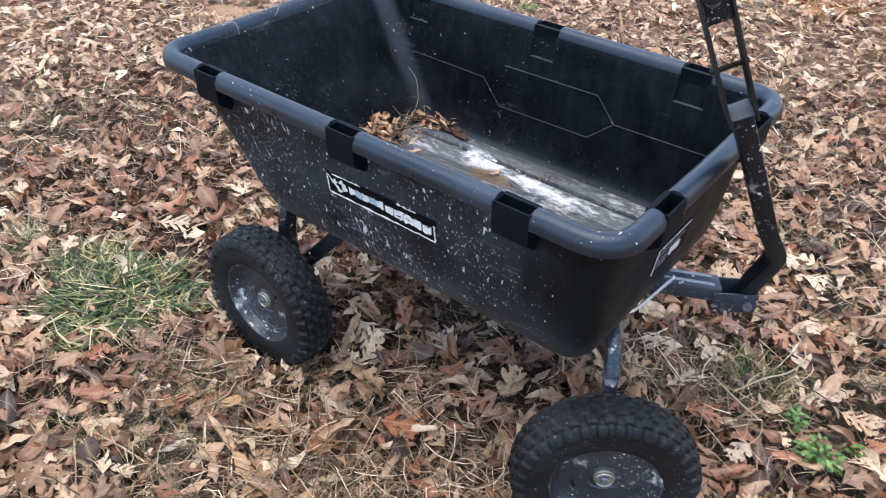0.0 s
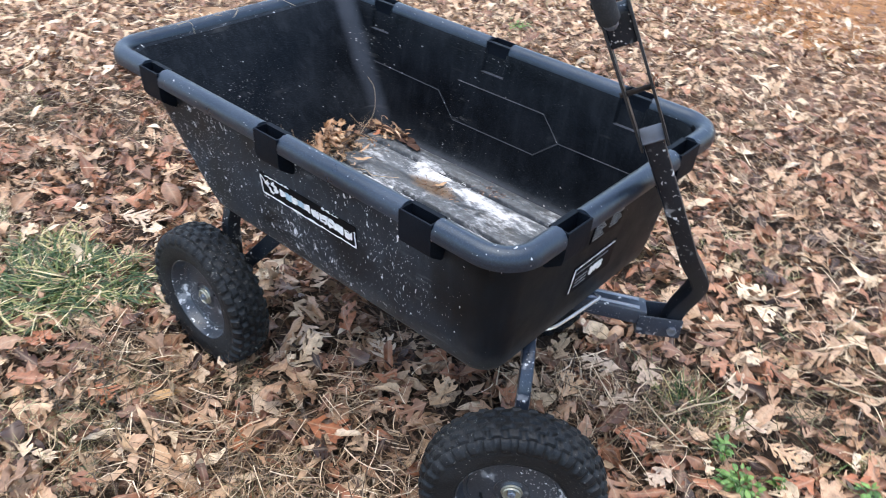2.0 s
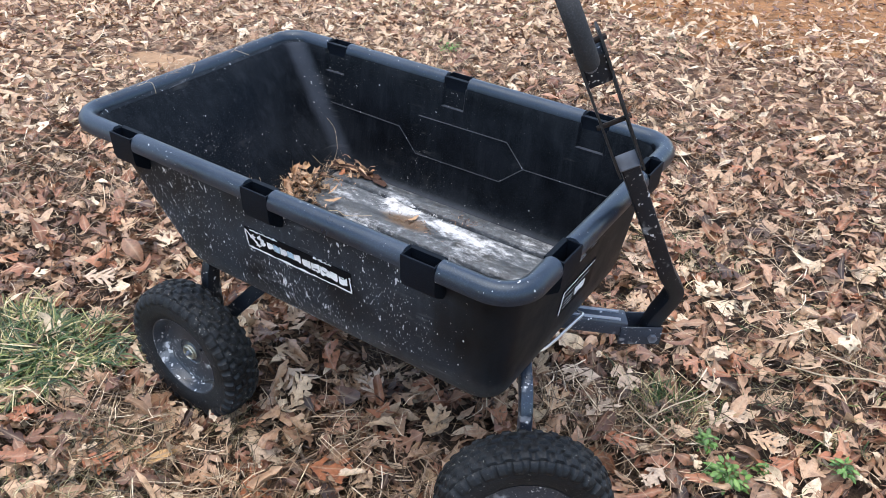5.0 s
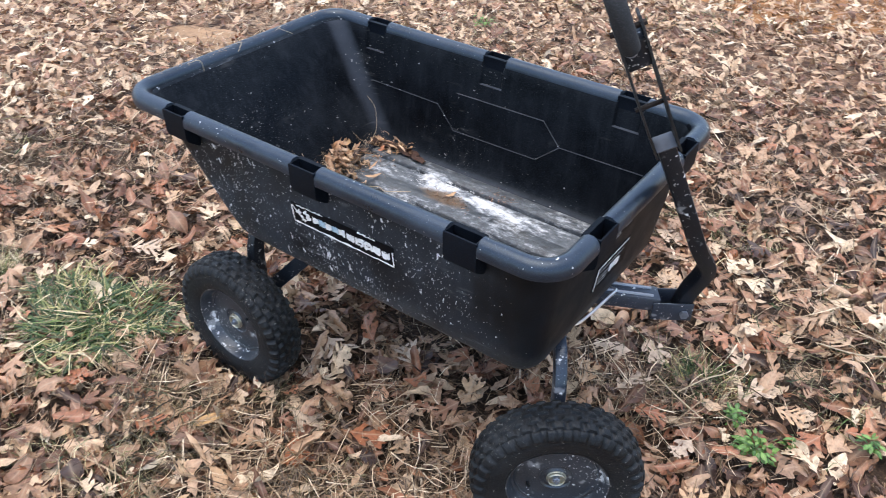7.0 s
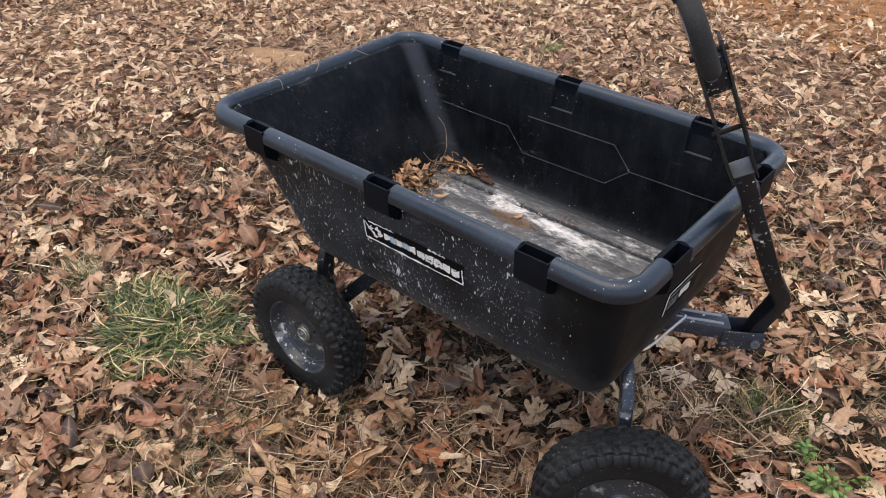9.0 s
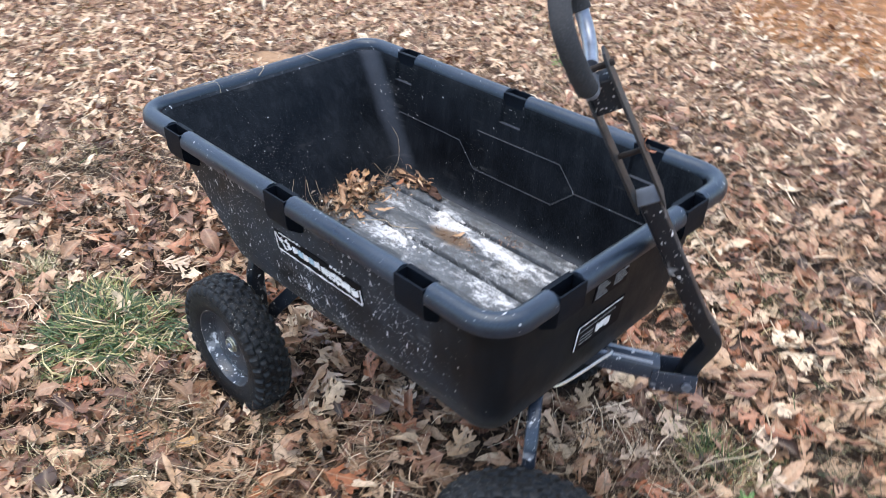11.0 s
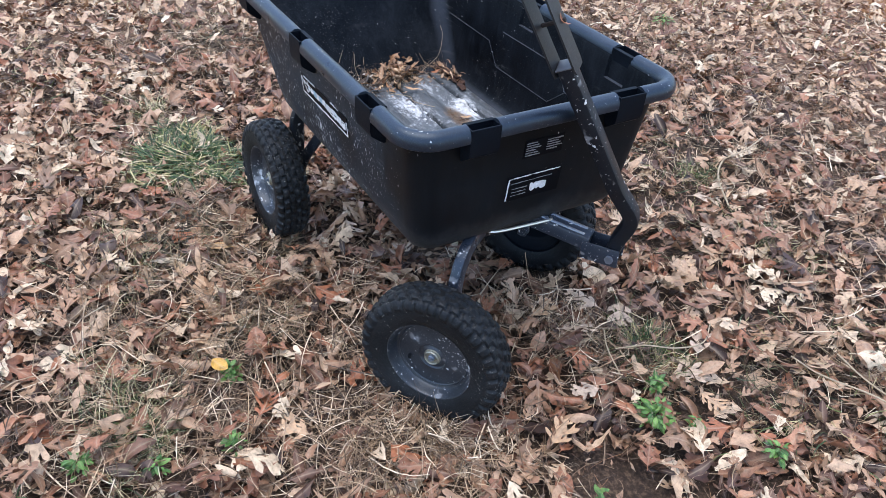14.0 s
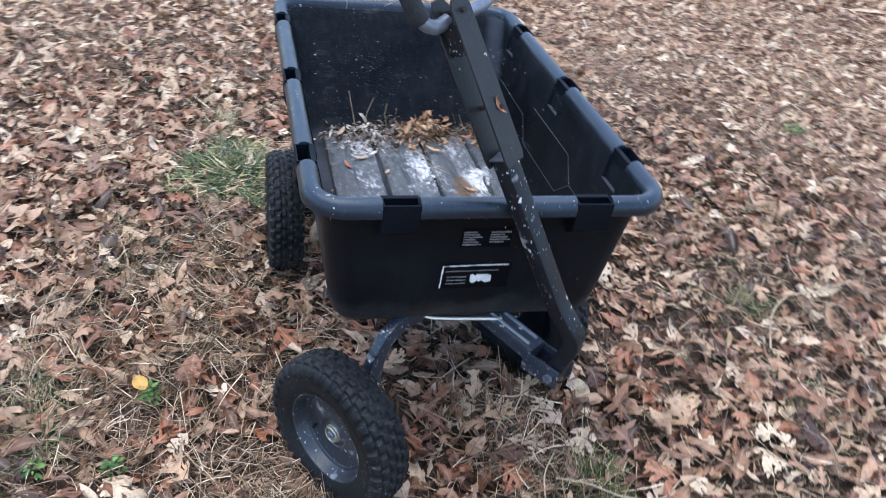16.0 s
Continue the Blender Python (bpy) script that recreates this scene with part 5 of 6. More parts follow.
# ---- wheels ----
def tyre_mesh():
    """A moulded tyre: one skin whose tread stands up in blocks."""
    half = [(0.0965, 0.0370), (0.0995, 0.0455), (0.108, 0.0515), (0.120, 0.0555), (0.134, 0.0565), (0.146, 0.0548), (0.1545, 0.0500), (0.1600, 0.0405), (0.1630, 0.0270), (0.1638, 0.0130), (0.1640, 0.0)]
    line = [(p.x, p.y) for p in smooth_path([(r, w, 0) for r, w in half], 4)]
    line = line + [(r, -w) for r, w in line[-2::-1]]
    n, per = 34, 12
    around = n * per

    def soft(v, a, b, e):
        """1 between a and b, 0 outside, with short slopes."""
        return min(1.0, max(0.0, (v - a) / e + 0.5)) * min(1.0, max(0.0, (b - v) / e + 0.5))

    def height(r, w, turn):
        if r < 0.129:
            return 0.0
        if r < 0.138 and abs(w) > 0.05:
            return 0.0012 * soft(r, 0.1305, 0.1335, 0.002)
        side, a = (0.0 if w > 0 else 0.5), abs(w)
        u = lambda shift: (turn * n + shift + side) % 1.0
        h = soft(a, 0.0425, 0.07, 0.003) * soft(r, 0.1415, 0.2, 0.005) * soft(u(0.0), 0.22, 0.82, 0.14)
        h = max(h, soft(a, 0.0215, 0.0385, 0.003) * soft(u(0.45 + 6 * (a - 0.03)), 0.18, 0.84, 0.14))
        h = max(h, soft(a, 0.0045, 0.0175, 0.003) * soft(u(0.05 - 8 * (a - 0.01)), 0.2, 0.8, 0.14))
        return 0.0056 * h

    bm, rows = bmesh.new(), []
    last = len(line) - 1
    for j in range(around):
        turn = j / around
        c, s, row = math.cos(2 * math.pi * turn), math.sin(2 * math.pi * turn), []
        for i, (r, w) in enumerate(line):
            (r0, w0), (r1, w1) = line[max(0, i - 1)], line[min(last, i + 1)]
            nr, nw = w0 - w1, r1 - r0
            ln = math.hypot(nr, nw)
            h = height(r, w, turn)
            rr, ww = r + nr / ln * h, w + nw / ln * h
            row.append(bm.verts.new((0.82 * ww + 0.012, 1.055 * rr * c, 1.055 * rr * s)))
        rows.append(row)
    for j in range(around):
        a, b = rows[j], rows[(j + 1) % around]
        for i in range(last):
            bm.faces.new((a[i], a[i + 1], b[i + 1], b[i]))
    return mesh_of("tyre", bm, RUBBER, True, 42)


def disc_mesh():
    bm = bmesh.new()
    revolve(bm, [(0.098, 0.034), (0.1005, 0.046), (0.103, 0.0505), (0.1055, 0.051), (0.105, 0.0485), (0.1015, 0.0455), (0.0985, 0.038), (0.0965, 0.030), (0.093, 0.0245), (0.088, 0.0225), (0.0855, 0.024), (0.0835, 0.0225),
                 (0.068, 0.0225), (0.050, 0.0245), (0.036, 0.0255), (0.0330, 0.023), (0.0290, 0.0225), (0.0250, 0.0235), (0.0220, 0.0265), (0.014, 0.027), (0.0, 0.027)], 48)
    return mesh_of("wheel", bm, RIM_PAINT, True, 32)


def back_mesh():
    bm = bmesh.new()
    revolve(bm, [(0.098, -0.012), (0.103, -0.0255), (0.1055, -0.0255), (0.094, -0.01), (0.07, 0.0), (0.03, -0.012), (0.0, -0.012)], 40)
    # Uses the near-black socket plastic, darker than the wheel's outer paint.
    return mesh_of("inner_face", bm, POCKET, True, 32)


def washer_mesh():
    bm = bmesh.new()
    revolve(bm, [(0.0, 0.028), (0.008, 0.028), (0.015, 0.0295), (0.0195, 0.0295), (0.021, 0.0275), (0.021, 0.0245)], 24)
    revolve(bm, [(0.0155, 0.0325), (0.0170, 0.0350), (0.0188, 0.0325), (0.0170, 0.0295)], 24, closed=True)
    return mesh_of("washer", bm, BRASSY)


def nut_mesh():
    bm = bmesh.new()
    loft(bm, [[(w, r * math.cos(radians(60 * j)), r * math.sin(radians(60 * j))) for j in range(6)] for w, r in ((0.0275, 0.0085), (0.0345, 0.0085), (0.036, 0.007))], close_last=True)
    loft(bm, [[(w, 0.0045 * math.cos(radians(45 * j)), 0.0045 * math.sin(radians(45 * j))) for j in range(8)] for w in (0.0345, 0.0405)], close_last=True)
    return mesh_of("axle_nut", bm, WORN_METAL)


def valve_mesh():
    bm = sweep(bmesh.new(), [(0.016, 0.062, 0), (0.028, 0.061, 0), (0.035, 0.058, 0)], round_profile(0.0035, 8), up=(0, 0, 1))
    return mesh_of("valve", bm, RUBBER)


TYRE, DISC, BACK, WASHER, NUT, VALVE = tyre_mesh(), disc_mesh(), back_mesh(), washer_mesh(), nut_mesh(), valve_mesh()


def wheel(m):
    w = part("wheel", DISC, None, cart, "blue-grey painted steel wheel with white spatter", m)
    part("tyre", TYRE, None, w, "knobbly black pneumatic tyre")
    part("inner_face", BACK, None, w, "dark dirty inner side of the wheel")
    part("washer", WASHER, None, w, "yellowish washer")
    part("axle_nut", NUT, None, w)
    part("valve", VALVE, None, w)


STEER, FRONT = 34.6, Vector((0.343, Y0, 0))
REAR_X, TRACK_R, TRACK_F, HUB = -0.344, 0.322, 0.318, 0.147
front_axle = Matrix.Translation(FRONT) @ pose(0, 0, 0, 0, 0, STEER)
wheel(pose(REAR_X, Y0 - TRACK_R, HUB, 0, 0, -90) @ pose(0, 0, 0, 35))
wheel(pose(REAR_X, Y0 + TRACK_R, HUB, 0, 0, 90) @ pose(0, 0, 0, 160))
wheel(front_axle @ pose(0, -TRACK_F, HUB, 0, 0, -90) @ pose(0, 0, 0, 200))
wheel(front_axle @ pose(0, TRACK_F, HUB, 0, 0, 90) @ pose(0, 0, 0, 80))

# ---- running gear ----
LEG = box_profile(0.040, 0.026, 0.006)


def leg(name, pts, prof, up, m=None, label="", mat=None):
    return part(name, sweep(bmesh.new(), pts, prof, up), mat or FRAME_PAINT, cart, label, m)


for sgn in (-1, 1):
    leg("front_leg", smooth_path([(0, sgn * 0.246, 0.135), (0, sgn * 0.246, 0.22), (0, sgn * 0.238, 0.295), (0, sgn * 0.205, 0.345), (0, sgn * 0.15, 0.362), (0, sgn * 0.02, 0.362)], 5), LEG, (1, 0, 0), front_axle, "bent blue-grey axle tube")
    leg("axle_stub", [(0, sgn * 0.225, HUB), (0, sgn * 0.30, HUB)], round_profile(0.010, 10), (1, 0, 0), front_axle)
    y = Y0 + sgn * 0.258
    leg("rear_leg", smooth_path([(REAR_X, y, 0.13), (REAR_X, y, 0.25), (REAR_X - 0.004, y - sgn * 0.008, 0.33), (REAR_X - 0.006, y - sgn * 0.05, 0.372), (REAR_X - 0.006, Y0 + sgn * 0.05, 0.374)], 5), LEG, (1, 0, 0), None, "bent dark axle tube", ARM_PAINT)
    leg("brace", [(REAR_X + 0.01, y - sgn * 0.004, 0.165), (REAR_X + 0.06, y - sgn * 0.006, 0.24), (REAR_X + 0.17, y - sgn * 0.012, 0.365)], box_profile(0.034, 0.008, 0.002), (0, 1, 0), None, "flat dark steel brace", ARM_PAINT)
    leg("axle_stub", [(REAR_X, Y0 + sgn * 0.24, HUB), (REAR_X, Y0 + sgn * 0.318, HUB)], round_profile(0.010, 10), (1, 0, 0))
    leg("frame_rail", [(REAR_X - 0.02, Y0 + sgn * 0.12, 0.352), (0.40, Y0 + sgn * 0.12, 0.352)], box_profile(0.03, 0.026, 0.004), (0, 0, 1), None, "dark steel frame rail", ARM_PAINT)
leg("front_crossbar", [(0.395, Y0 - 0.14, 0.352), (0.395, Y0 + 0.14, 0.352)], box_profile(0.04, 0.024, 0.004), (0, 0, 1), None, "", ARM_PAINT)
bail = smooth_path([(0.36, -0.115, 0.362), (0.425, -0.112, 0.372), (0.447, -0.104, 0.378), (0.455, -0.07, 0.379), (0.463, 0.02, 0.380), (0.464, 0.046, 0.3795), (0.45, 0.056, 0.375), (0.36, 0.06, 0.362)], 6)
leg("latch_rod", bail, round_profile(0.0034, 8), (0, 0, 1), None, "bright bare metal dump latch rod", ZINC)

# Drawbar and fork, in line with the steered axle.
bm = sweep(bmesh.new(), [(0.0, 0, 0.362), (0.06, 0, 0.368), (0.235, 0, 0.346)], box_profile(0.050, 0.036, 0.005), (0, 0, 1))
drawbar = part("drawbar", bm, FRAME_PAINT, cart, "blue-grey spattered drawbar tube", front_axle)
for sgn in (-1, 1):
    bm = sweep(bmesh.new(), [(0.06, sgn * 0.0135, 0.3862), (0.222, sgn * 0.0135, 0.3658)], round_profile(0.004, 8), (0, 0, 1))
    part("seam", bm, WORN_METAL, drawbar, "worn shiny fold of steel")
bm = bmesh.new()
for sgn in (-1, 1):
    box(bm, (0.222, sgn * 0.0265 - 0.0022, 0.309), (0.313, sgn * 0.0265 + 0.0022, 0.356), bevel=0.002)
box(bm, (0.222, -0.0243, 0.309), (0.226, 0.0243, 0.356))
box(bm, (0.222, -0.0243, 0.309), (0.300, 0.0243, 0.313))
part("fork", bm, FRAME_PAINT, drawbar, "blue-grey steel fork")
bm = bmesh.new()
loft(bm, [[(0.293 + 0.0105 * math.cos(radians(60 * j)), y, 0.330 + 0.0105 * math.sin(radians(60 * j))) for j in range(6)] for y in (-0.030, -0.037)], close_last=True)
loft(bm, [[(0.293 + 0.005 * math.cos(radians(45 * j)), y, 0.330 + 0.005 * math.sin(radians(45 * j))) for j in range(8)] for y in (-0.037, 0.04)], close_first=True, close_last=True)
part("bolt", bm, WORN_METAL, drawbar, "dull steel bolt")

# Pull handle: a bent square tube, an open channel and a padded loop.
AX = Vector((-0.220, -0.430, 0.875)).normalized()
WX = Vector((0.770, 0.570, 0.300))
WX = (WX - AX * WX.dot(AX)).normalized()
NX = AX.cross(WX)
CAP = Vector((0.531, -0.037, 0.806))
arm_pts = [Vector((0.581, 0.146, 0.322)), Vector((0.592, 0.149, 0.375)), Vector((0.612, 0.151, 0.428)), Vector((0.618, 0.140, 0.466)), CAP - AX * 0.32, CAP - AX * 0.26, CAP - AX * 0.13, CAP]
bm = bmesh.new()
rows = []
line = smooth_path(arm_pts, 4)
for i, p in enumerate(line):
    t = (line[min(i + 1, len(line) - 1)] - line[max(i - 1, 0)]).normalized()
    s = (WX - t * WX.dot(t)).normalized()
    v = t.cross(s)
    rows.append([p + s * a + v * b for a, b in box_profile(0.034, 0.037, 0.005)])
loft(bm, rows, close_first=True, close_last=True)
arm = part("handle_arm", bm, ARM_PAINT, cart, "bent black steel handle tube with white paint specks")
HM = Matrix((WX, NX, AX)).transposed().to_4x4()
HM.translation = CAP
# Painted paler than the arm, as the sky light on its upward face.
bm = box(bmesh.new(), (-0.0185, -0.0205, 0.0006), (0.0185, 0.0205, 0.004), HM, 0.001)
part("end_cap", bm, plain("grey_cap", (0.085, 0.095, 0.115), 0.5), arm, "grey steel end plate")
for sgn in (-1, 1):
    bm = bmesh.new()
    prof = [(-0.022, -0.012), (0.022, -0.012), (0.025, 0.0), (0.023, 0.266), (0.010, 0.286), (-0.012, 0.286), (-0.022, 0.270), (-0.025, 0.0)]
    loft(bm, [[HM @ Vector((sgn * (0.0195 + o), n, z)) for n, z in prof] for o in (0.0, 0.004)], close_first=True, close_last=True)
    part("channel_plate", bm, PLATE_PAINT, arm, "flat black steel side plate with rusty edge")
bm = bmesh.new()
box(bm, (-0.0195, -0.017, 0.192), (0.0195, 0.017, 0.246), HM, 0.002)
part("spacer", bm, ARM_PAINT, arm, "dark steel spacer block")
bm = sweep(bmesh.new(), [HM @ Vector((-0.03, 0.008, 0.09)), HM @ Vector((0.0, 0.008, 0.09)), HM @ Vector((0.03, 0.008, 0.09))], round_profile(0.0045, 8), AX)
part("cross_pin", bm, RUST, arm, "rusty cross pin")
bm = sweep(bmesh.new(), [HM @ Vector((-0.03, 0.0, 0.262)), HM @ Vector((0.03, 0.0, 0.262))], round_profile(0.005, 8), AX)
part("cross_pin", bm, RUST, arm, "rusty cross pin")
LOOP = [(-0.008, -0.036), (-0.036, -0.036), (-0.058, -0.020), (-0.068, 0.018), (-0.062, 0.056), (-0.04, 0.080), (0.025, 0.089), (0.098, 0.078), (0.138, 0.052), (0.150, 0.010), (0.130, -0.028), (0.090, -0.044), (0.030, -0.040)]
loop_pts = smooth_path([HM @ Vector((-0.008, n, a + 0.288)) for n, a in LOOP], 6)
bm = sweep(bmesh.new(), loop_pts, round_profile(0.0115, 12), WX)
part("handle_loop", bm, WORN_METAL, arm, "blue-grey steel loop tube")
bm = sweep(bmesh.new(), loop_pts[13:58], round_profile(0.0158, 14), WX)
part("foam_grip", bm, FOAM, arm, "dark grey foam grip")


caught = Vector((0.534, -0.058, 0.907)) - WX * 0.012
single_leaf(TORN[1], *caught, 0.045, 60, 1.0, 0.4, 1.6, 1.4, RUSSET, "caught_leaf", "curled tan leaf caught in the handle channel", "leaves in the cart")


# ---- what lies in the cart ----
def bed_leaves():
    n = 140
    x = RNG.normal(-0.345, 0.03, n)
    y = RNG.normal(0.05, 0.042, n)
    z = 0.392 + np.clip(0.06 - 0.5 * np.hypot(x + 0.35, (y - 0.05) * 0.7), 0, 1) * RNG.uniform(0, 1, n)
    out, kinds = [], OAKS[:3] + TORN
    for k, t in enumerate(kinds):
        s = np.arange(n) % len(kinds) == k
        m = s.sum()
        out.append(scattered(t, np.stack([x[s], y[s], z[s]], 1), RNG.uniform(0.02, 0.056, m), RNG.uniform(0, 6.28, m), RNG.normal(0, 0.32, m), RNG.normal(0, 0.32, m), RNG.normal(0.2, 0.8, m), RNG.normal(0.2, 1.0, m), None, RNG.uniform(0, 6, m), True))
    n = 70
    x = RNG.uniform(-0.385, -0.235, n)
    y = RNG.normal(0.208, 0.011, n)
    for k, t in enumerate(TORN):
        m = len(x[k::5])
        out.append(scattered(t, np.stack([x[k::5], y[k::5], RNG.uniform(0.4, 0.422, m)], 1), RNG.uniform(0.014, 0.04, m), RNG.normal(0, 0.7, m), RNG.normal(0, 0.3, m), RNG.normal(0, 0.4, m), RNG.normal(0.2, 0.8, m), RNG.normal(0.2, 1.0, m), None, RNG.uniform(0, 6, m), True))
    n = 320
    x, y = RNG.normal(-0.33, 0.05, n), RNG.normal(0.0, 0.11, n)
    out.append(scattered(SIMPLE[2], np.stack([x, y, np.full(n, 0.396)], 1), RNG.uniform(0.006, 0.02, n), RNG.uniform(0, 6.28, n), RNG.normal(0, 0.3, n), RNG.normal(0, 0.3, n), RNG.normal(0, 0.8, n), RNG.normal(0, 1, n), None, RNG.uniform(0, 6, n), True))
    return out


tagged(new("leaf_pile", joined("leaf_pile", bed_leaves(), PILE)), "pile of dry brown leaves in the back of the cart", "leaves", kind="stuff")
n = 360
bx, by = RNG.normal(-0.345, 0.04, n), RNG.normal(0.02, 0.08, n)
bz = RNG.uniform(0.398, 0.436, n)
n = 460
cx, cy = RNG.normal(-0.34, 0.045, n), RNG.normal(-0.13, 0.055, n)
rise = 0.3 * np.clip(-0.36 - cx, 0, 0.05) + RNG.uniform(0, 0.02, n) * np.exp(-((cx + 0.36) / 0.04) ** 2)
corner = scattered(SIMPLE[2], np.stack([cx, cy, 0.396 + rise], 1), RNG.uniform(0.006, 0.02, n) + 0.028 * RNG.uniform(0, 1, n) ** 4, RNG.uniform(0, 6.28, n), RNG.normal(0, 0.5, n), RNG.normal(0, 0.5, n), RNG.normal(0, 0.8, n), RNG.normal(0, 1, n), None, RNG.uniform(0, 6, n), True)
tagged(new("pale_scraps", joined("pale_scraps", [corner], SCRAPS)), "pale grey and brown plant scraps in the corner of the cart", "debris", kind="stuff")
n = 160
fx, fy = np.concatenate([RNG.normal(-0.02, 0.04, 90), RNG.normal(0.07, 0.025, 70)]), np.concatenate([RNG.normal(0.098, 0.016, 90), RNG.normal(0.185, 0.012, 70)])
tagged(new("floor_debris", joined("floor_debris", [blade_batch(fx, fy, (0.004, 0.02), (0.0008, 0.0026), 0.15, 0, 0.7, RNG.uniform(0.3975, 0.402, n))], LEAF_DARK)), "brown clumps of rotten straw on the cart floor", "debris", kind="stuff")
tagged(new("straw_bits", joined("straw_bits", [blade_batch(bx, by, (0.02, 0.1), (0.0004, 0.001), 0.3, 0, 0.8, bz)], STRAW)), "loose straw and grass bits on the leaf pile", "straw", kind="stuff")
for lx, ly, lz, ll, yw, mt, what in ((-0.16, -0.20, 0.404, 0.06, 20, RUSSET, "russet"), (-0.2, -0.16, 0.404, 0.075, 100, PALE, "pale"), (-0.12, -0.1, 0.404, 0.05, 150, TAN, "tan"), (-0.24, 0.05, 0.41, 0.07, 60, TAN, "tan"),
                                    (-0.03, 0.11, 0.404, 0.06, 80, TAN, "tan"), (0.1, -0.17, 0.403, 0.05, 10, RUSSET, "russet"), (-0.3, 0.16, 0.42, 0.07, 110, RUSSET, "russet"), (-0.32, -0.2, 0.42, 0.08, -30, PALE, "pale")):
    single_leaf(TORN[int(abs(yw)) % 5], lx, ly, lz, ll * 0.65, yw, 0.1, 0.1, 0.5, 0.5, mt, "bed_leaf", what + " dry leaf lying in the cart", "leaves in the cart")
for k, (tx, ty, dx, dy) in enumerate(((-0.385, 0.212, 0.19, -0.004), (-0.37, 0.222, 0.16, -0.008), (-0.36, 0.2, 0.12, 0.012), (-0.39, 0.19, 0.07, 0.02), (-0.27, 0.206, 0.09, -0.01))):
    rng = random.Random(k + 5)
    pts = [(tx + dx * t / 8, ty + dy * t / 8 + rng.uniform(-0.004, 0.004), 0.402 + 0.006 * (k % 3) + rng.uniform(-0.002, 0.003)) for t in range(9)]
    bm, rows = bmesh.new(), []
    for p in pts:
        w, h = rng.uniform(0.004, 0.014), rng.uniform(0.002, 0.006)
        rows.append([(p[0], p[1] + w * math.cos(radians(60 * j)) * rng.uniform(0.8, 1.1), p[2] + h * math.sin(radians(60 * j)) * rng.uniform(0.7, 1.3)) for j in range(6)])
    loft(bm, rows, close_first=True, close_last=True)
    tagged(new("bark_strip", mesh_of("bark_strip", bm, BARK, True, 25)), "strip of dark reddish bark lying in the cart", "bark", "bark strips in the cart")
for pts, r in (([(-0.42, -0.17, 0.5), (-0.4, -0.16, 0.45), (-0.37, -0.15, 0.4)], 0.0009), ([(-0.4, -0.1, 0.49), (-0.39, -0.12, 0.44), (-0.36, -0.13, 0.4)], 0.0008), ([(-0.405, -0.06, 0.47), (-0.39, -0.065, 0.44), (-0.37, -0.06, 0.405)], 0.0006), ([(-0.2, -0.2, 0.46), (-0.21, -0.18, 0.44), (-0.2, -0.16, 0.405)], 0.0006),
               ([(-0.41, 0.235, 0.52), (-0.375, 0.225, 0.5), (-0.35, 0.2, 0.45), (-0.34, 0.15, 0.42), (-0.31, 0.1, 0.41)], 0.00045), ([(-0.25, -0.02, 0.404), (-0.2, 0.02, 0.409), (-0.17, 0.02, 0.406), (-0.12, 0.06, 0.404)], 0.0008),
               ([(-0.592, -0.2, 0.7085), (-0.578, -0.17, 0.709), (-0.565, -0.17, 0.66), (-0.54, -0.16, 0.63)], 0.0006), ([(-0.61, -0.05, 0.7), (-0.592, -0.03, 0.7085), (-0.57, -0.06, 0.7)], 0.0006), ([(-0.61, 0.12, 0.7), (-0.59, 0.1, 0.7085), (-0.572, 0.13, 0.69)], 0.0006)):
    stalk(pts, r, PALE_STALK, "thin pale straw stem caught in the cart")
n = 150
ry, rx = RNG.uniform(-0.31, 0.28, n), RNG.normal(-0.602, 0.007, n)
straws = blade_batch(rx, ry, (0.006, 0.05), (0.0003, 0.0008), 0.06, 0, 0.5, np.full(n, 0.7085))
tagged(new("rim_straw", joined("rim_straw", [straws], STRAW)), "bits of pale straw and grass stuck on the rear rim", "straw", kind="stuff")


def granules(n=1300):
    """Crumbs of white powder, thickest in two heaps."""
    k = n // 2
    x = np.concatenate([RNG.normal(-0.08, 0.055, k), RNG.normal(-0.13, 0.05, n - k)])
    y = np.concatenate([RNG.normal(0.14, 0.017, k), RNG.normal(0.003, 0.016, n - k)])
    s = RNG.uniform(0.0003, 0.0007, n) + 0.0011 * RNG.uniform(0, 1, n) ** 6
    cube = np.array([(-1, -1, -1), (1, -1, -1), (1, 1, -1), (-1, 1, -1), (-0.7, -0.7, 0.8), (0.7, -0.7, 0.8), (0.7, 0.7, 0.8), (-0.7, 0.7, 0.8)], float)
    fs = np.array([(4, 5, 6, 7), (0, 1, 5, 4), (1, 2, 6, 5), (2, 3, 7, 6), (3, 0, 4, 7)])
    m = turns(RNG.uniform(0, 6, n), RNG.normal(0, 0.3, n), RNG.normal(0, 0.3, n))
    at = np.stack([x, y, 0.3962 + s * 0.6], 1)
    p = np.einsum("nij,nkj->nki", m, cube[None] * s[:, None, None]) + at[:, None]
    f = fs[None] + (np.arange(n) * 8)[:, None, None]
    return [(p.reshape(-1, 3), f.reshape(-1, 4), np.zeros(n * 8), np.zeros(n * 8))]


tagged(new("white_granules", joined("white_granules", granules(), POWDER)), "crumbs of white powder spilled on the cart floor", "powder", kind="stuff")


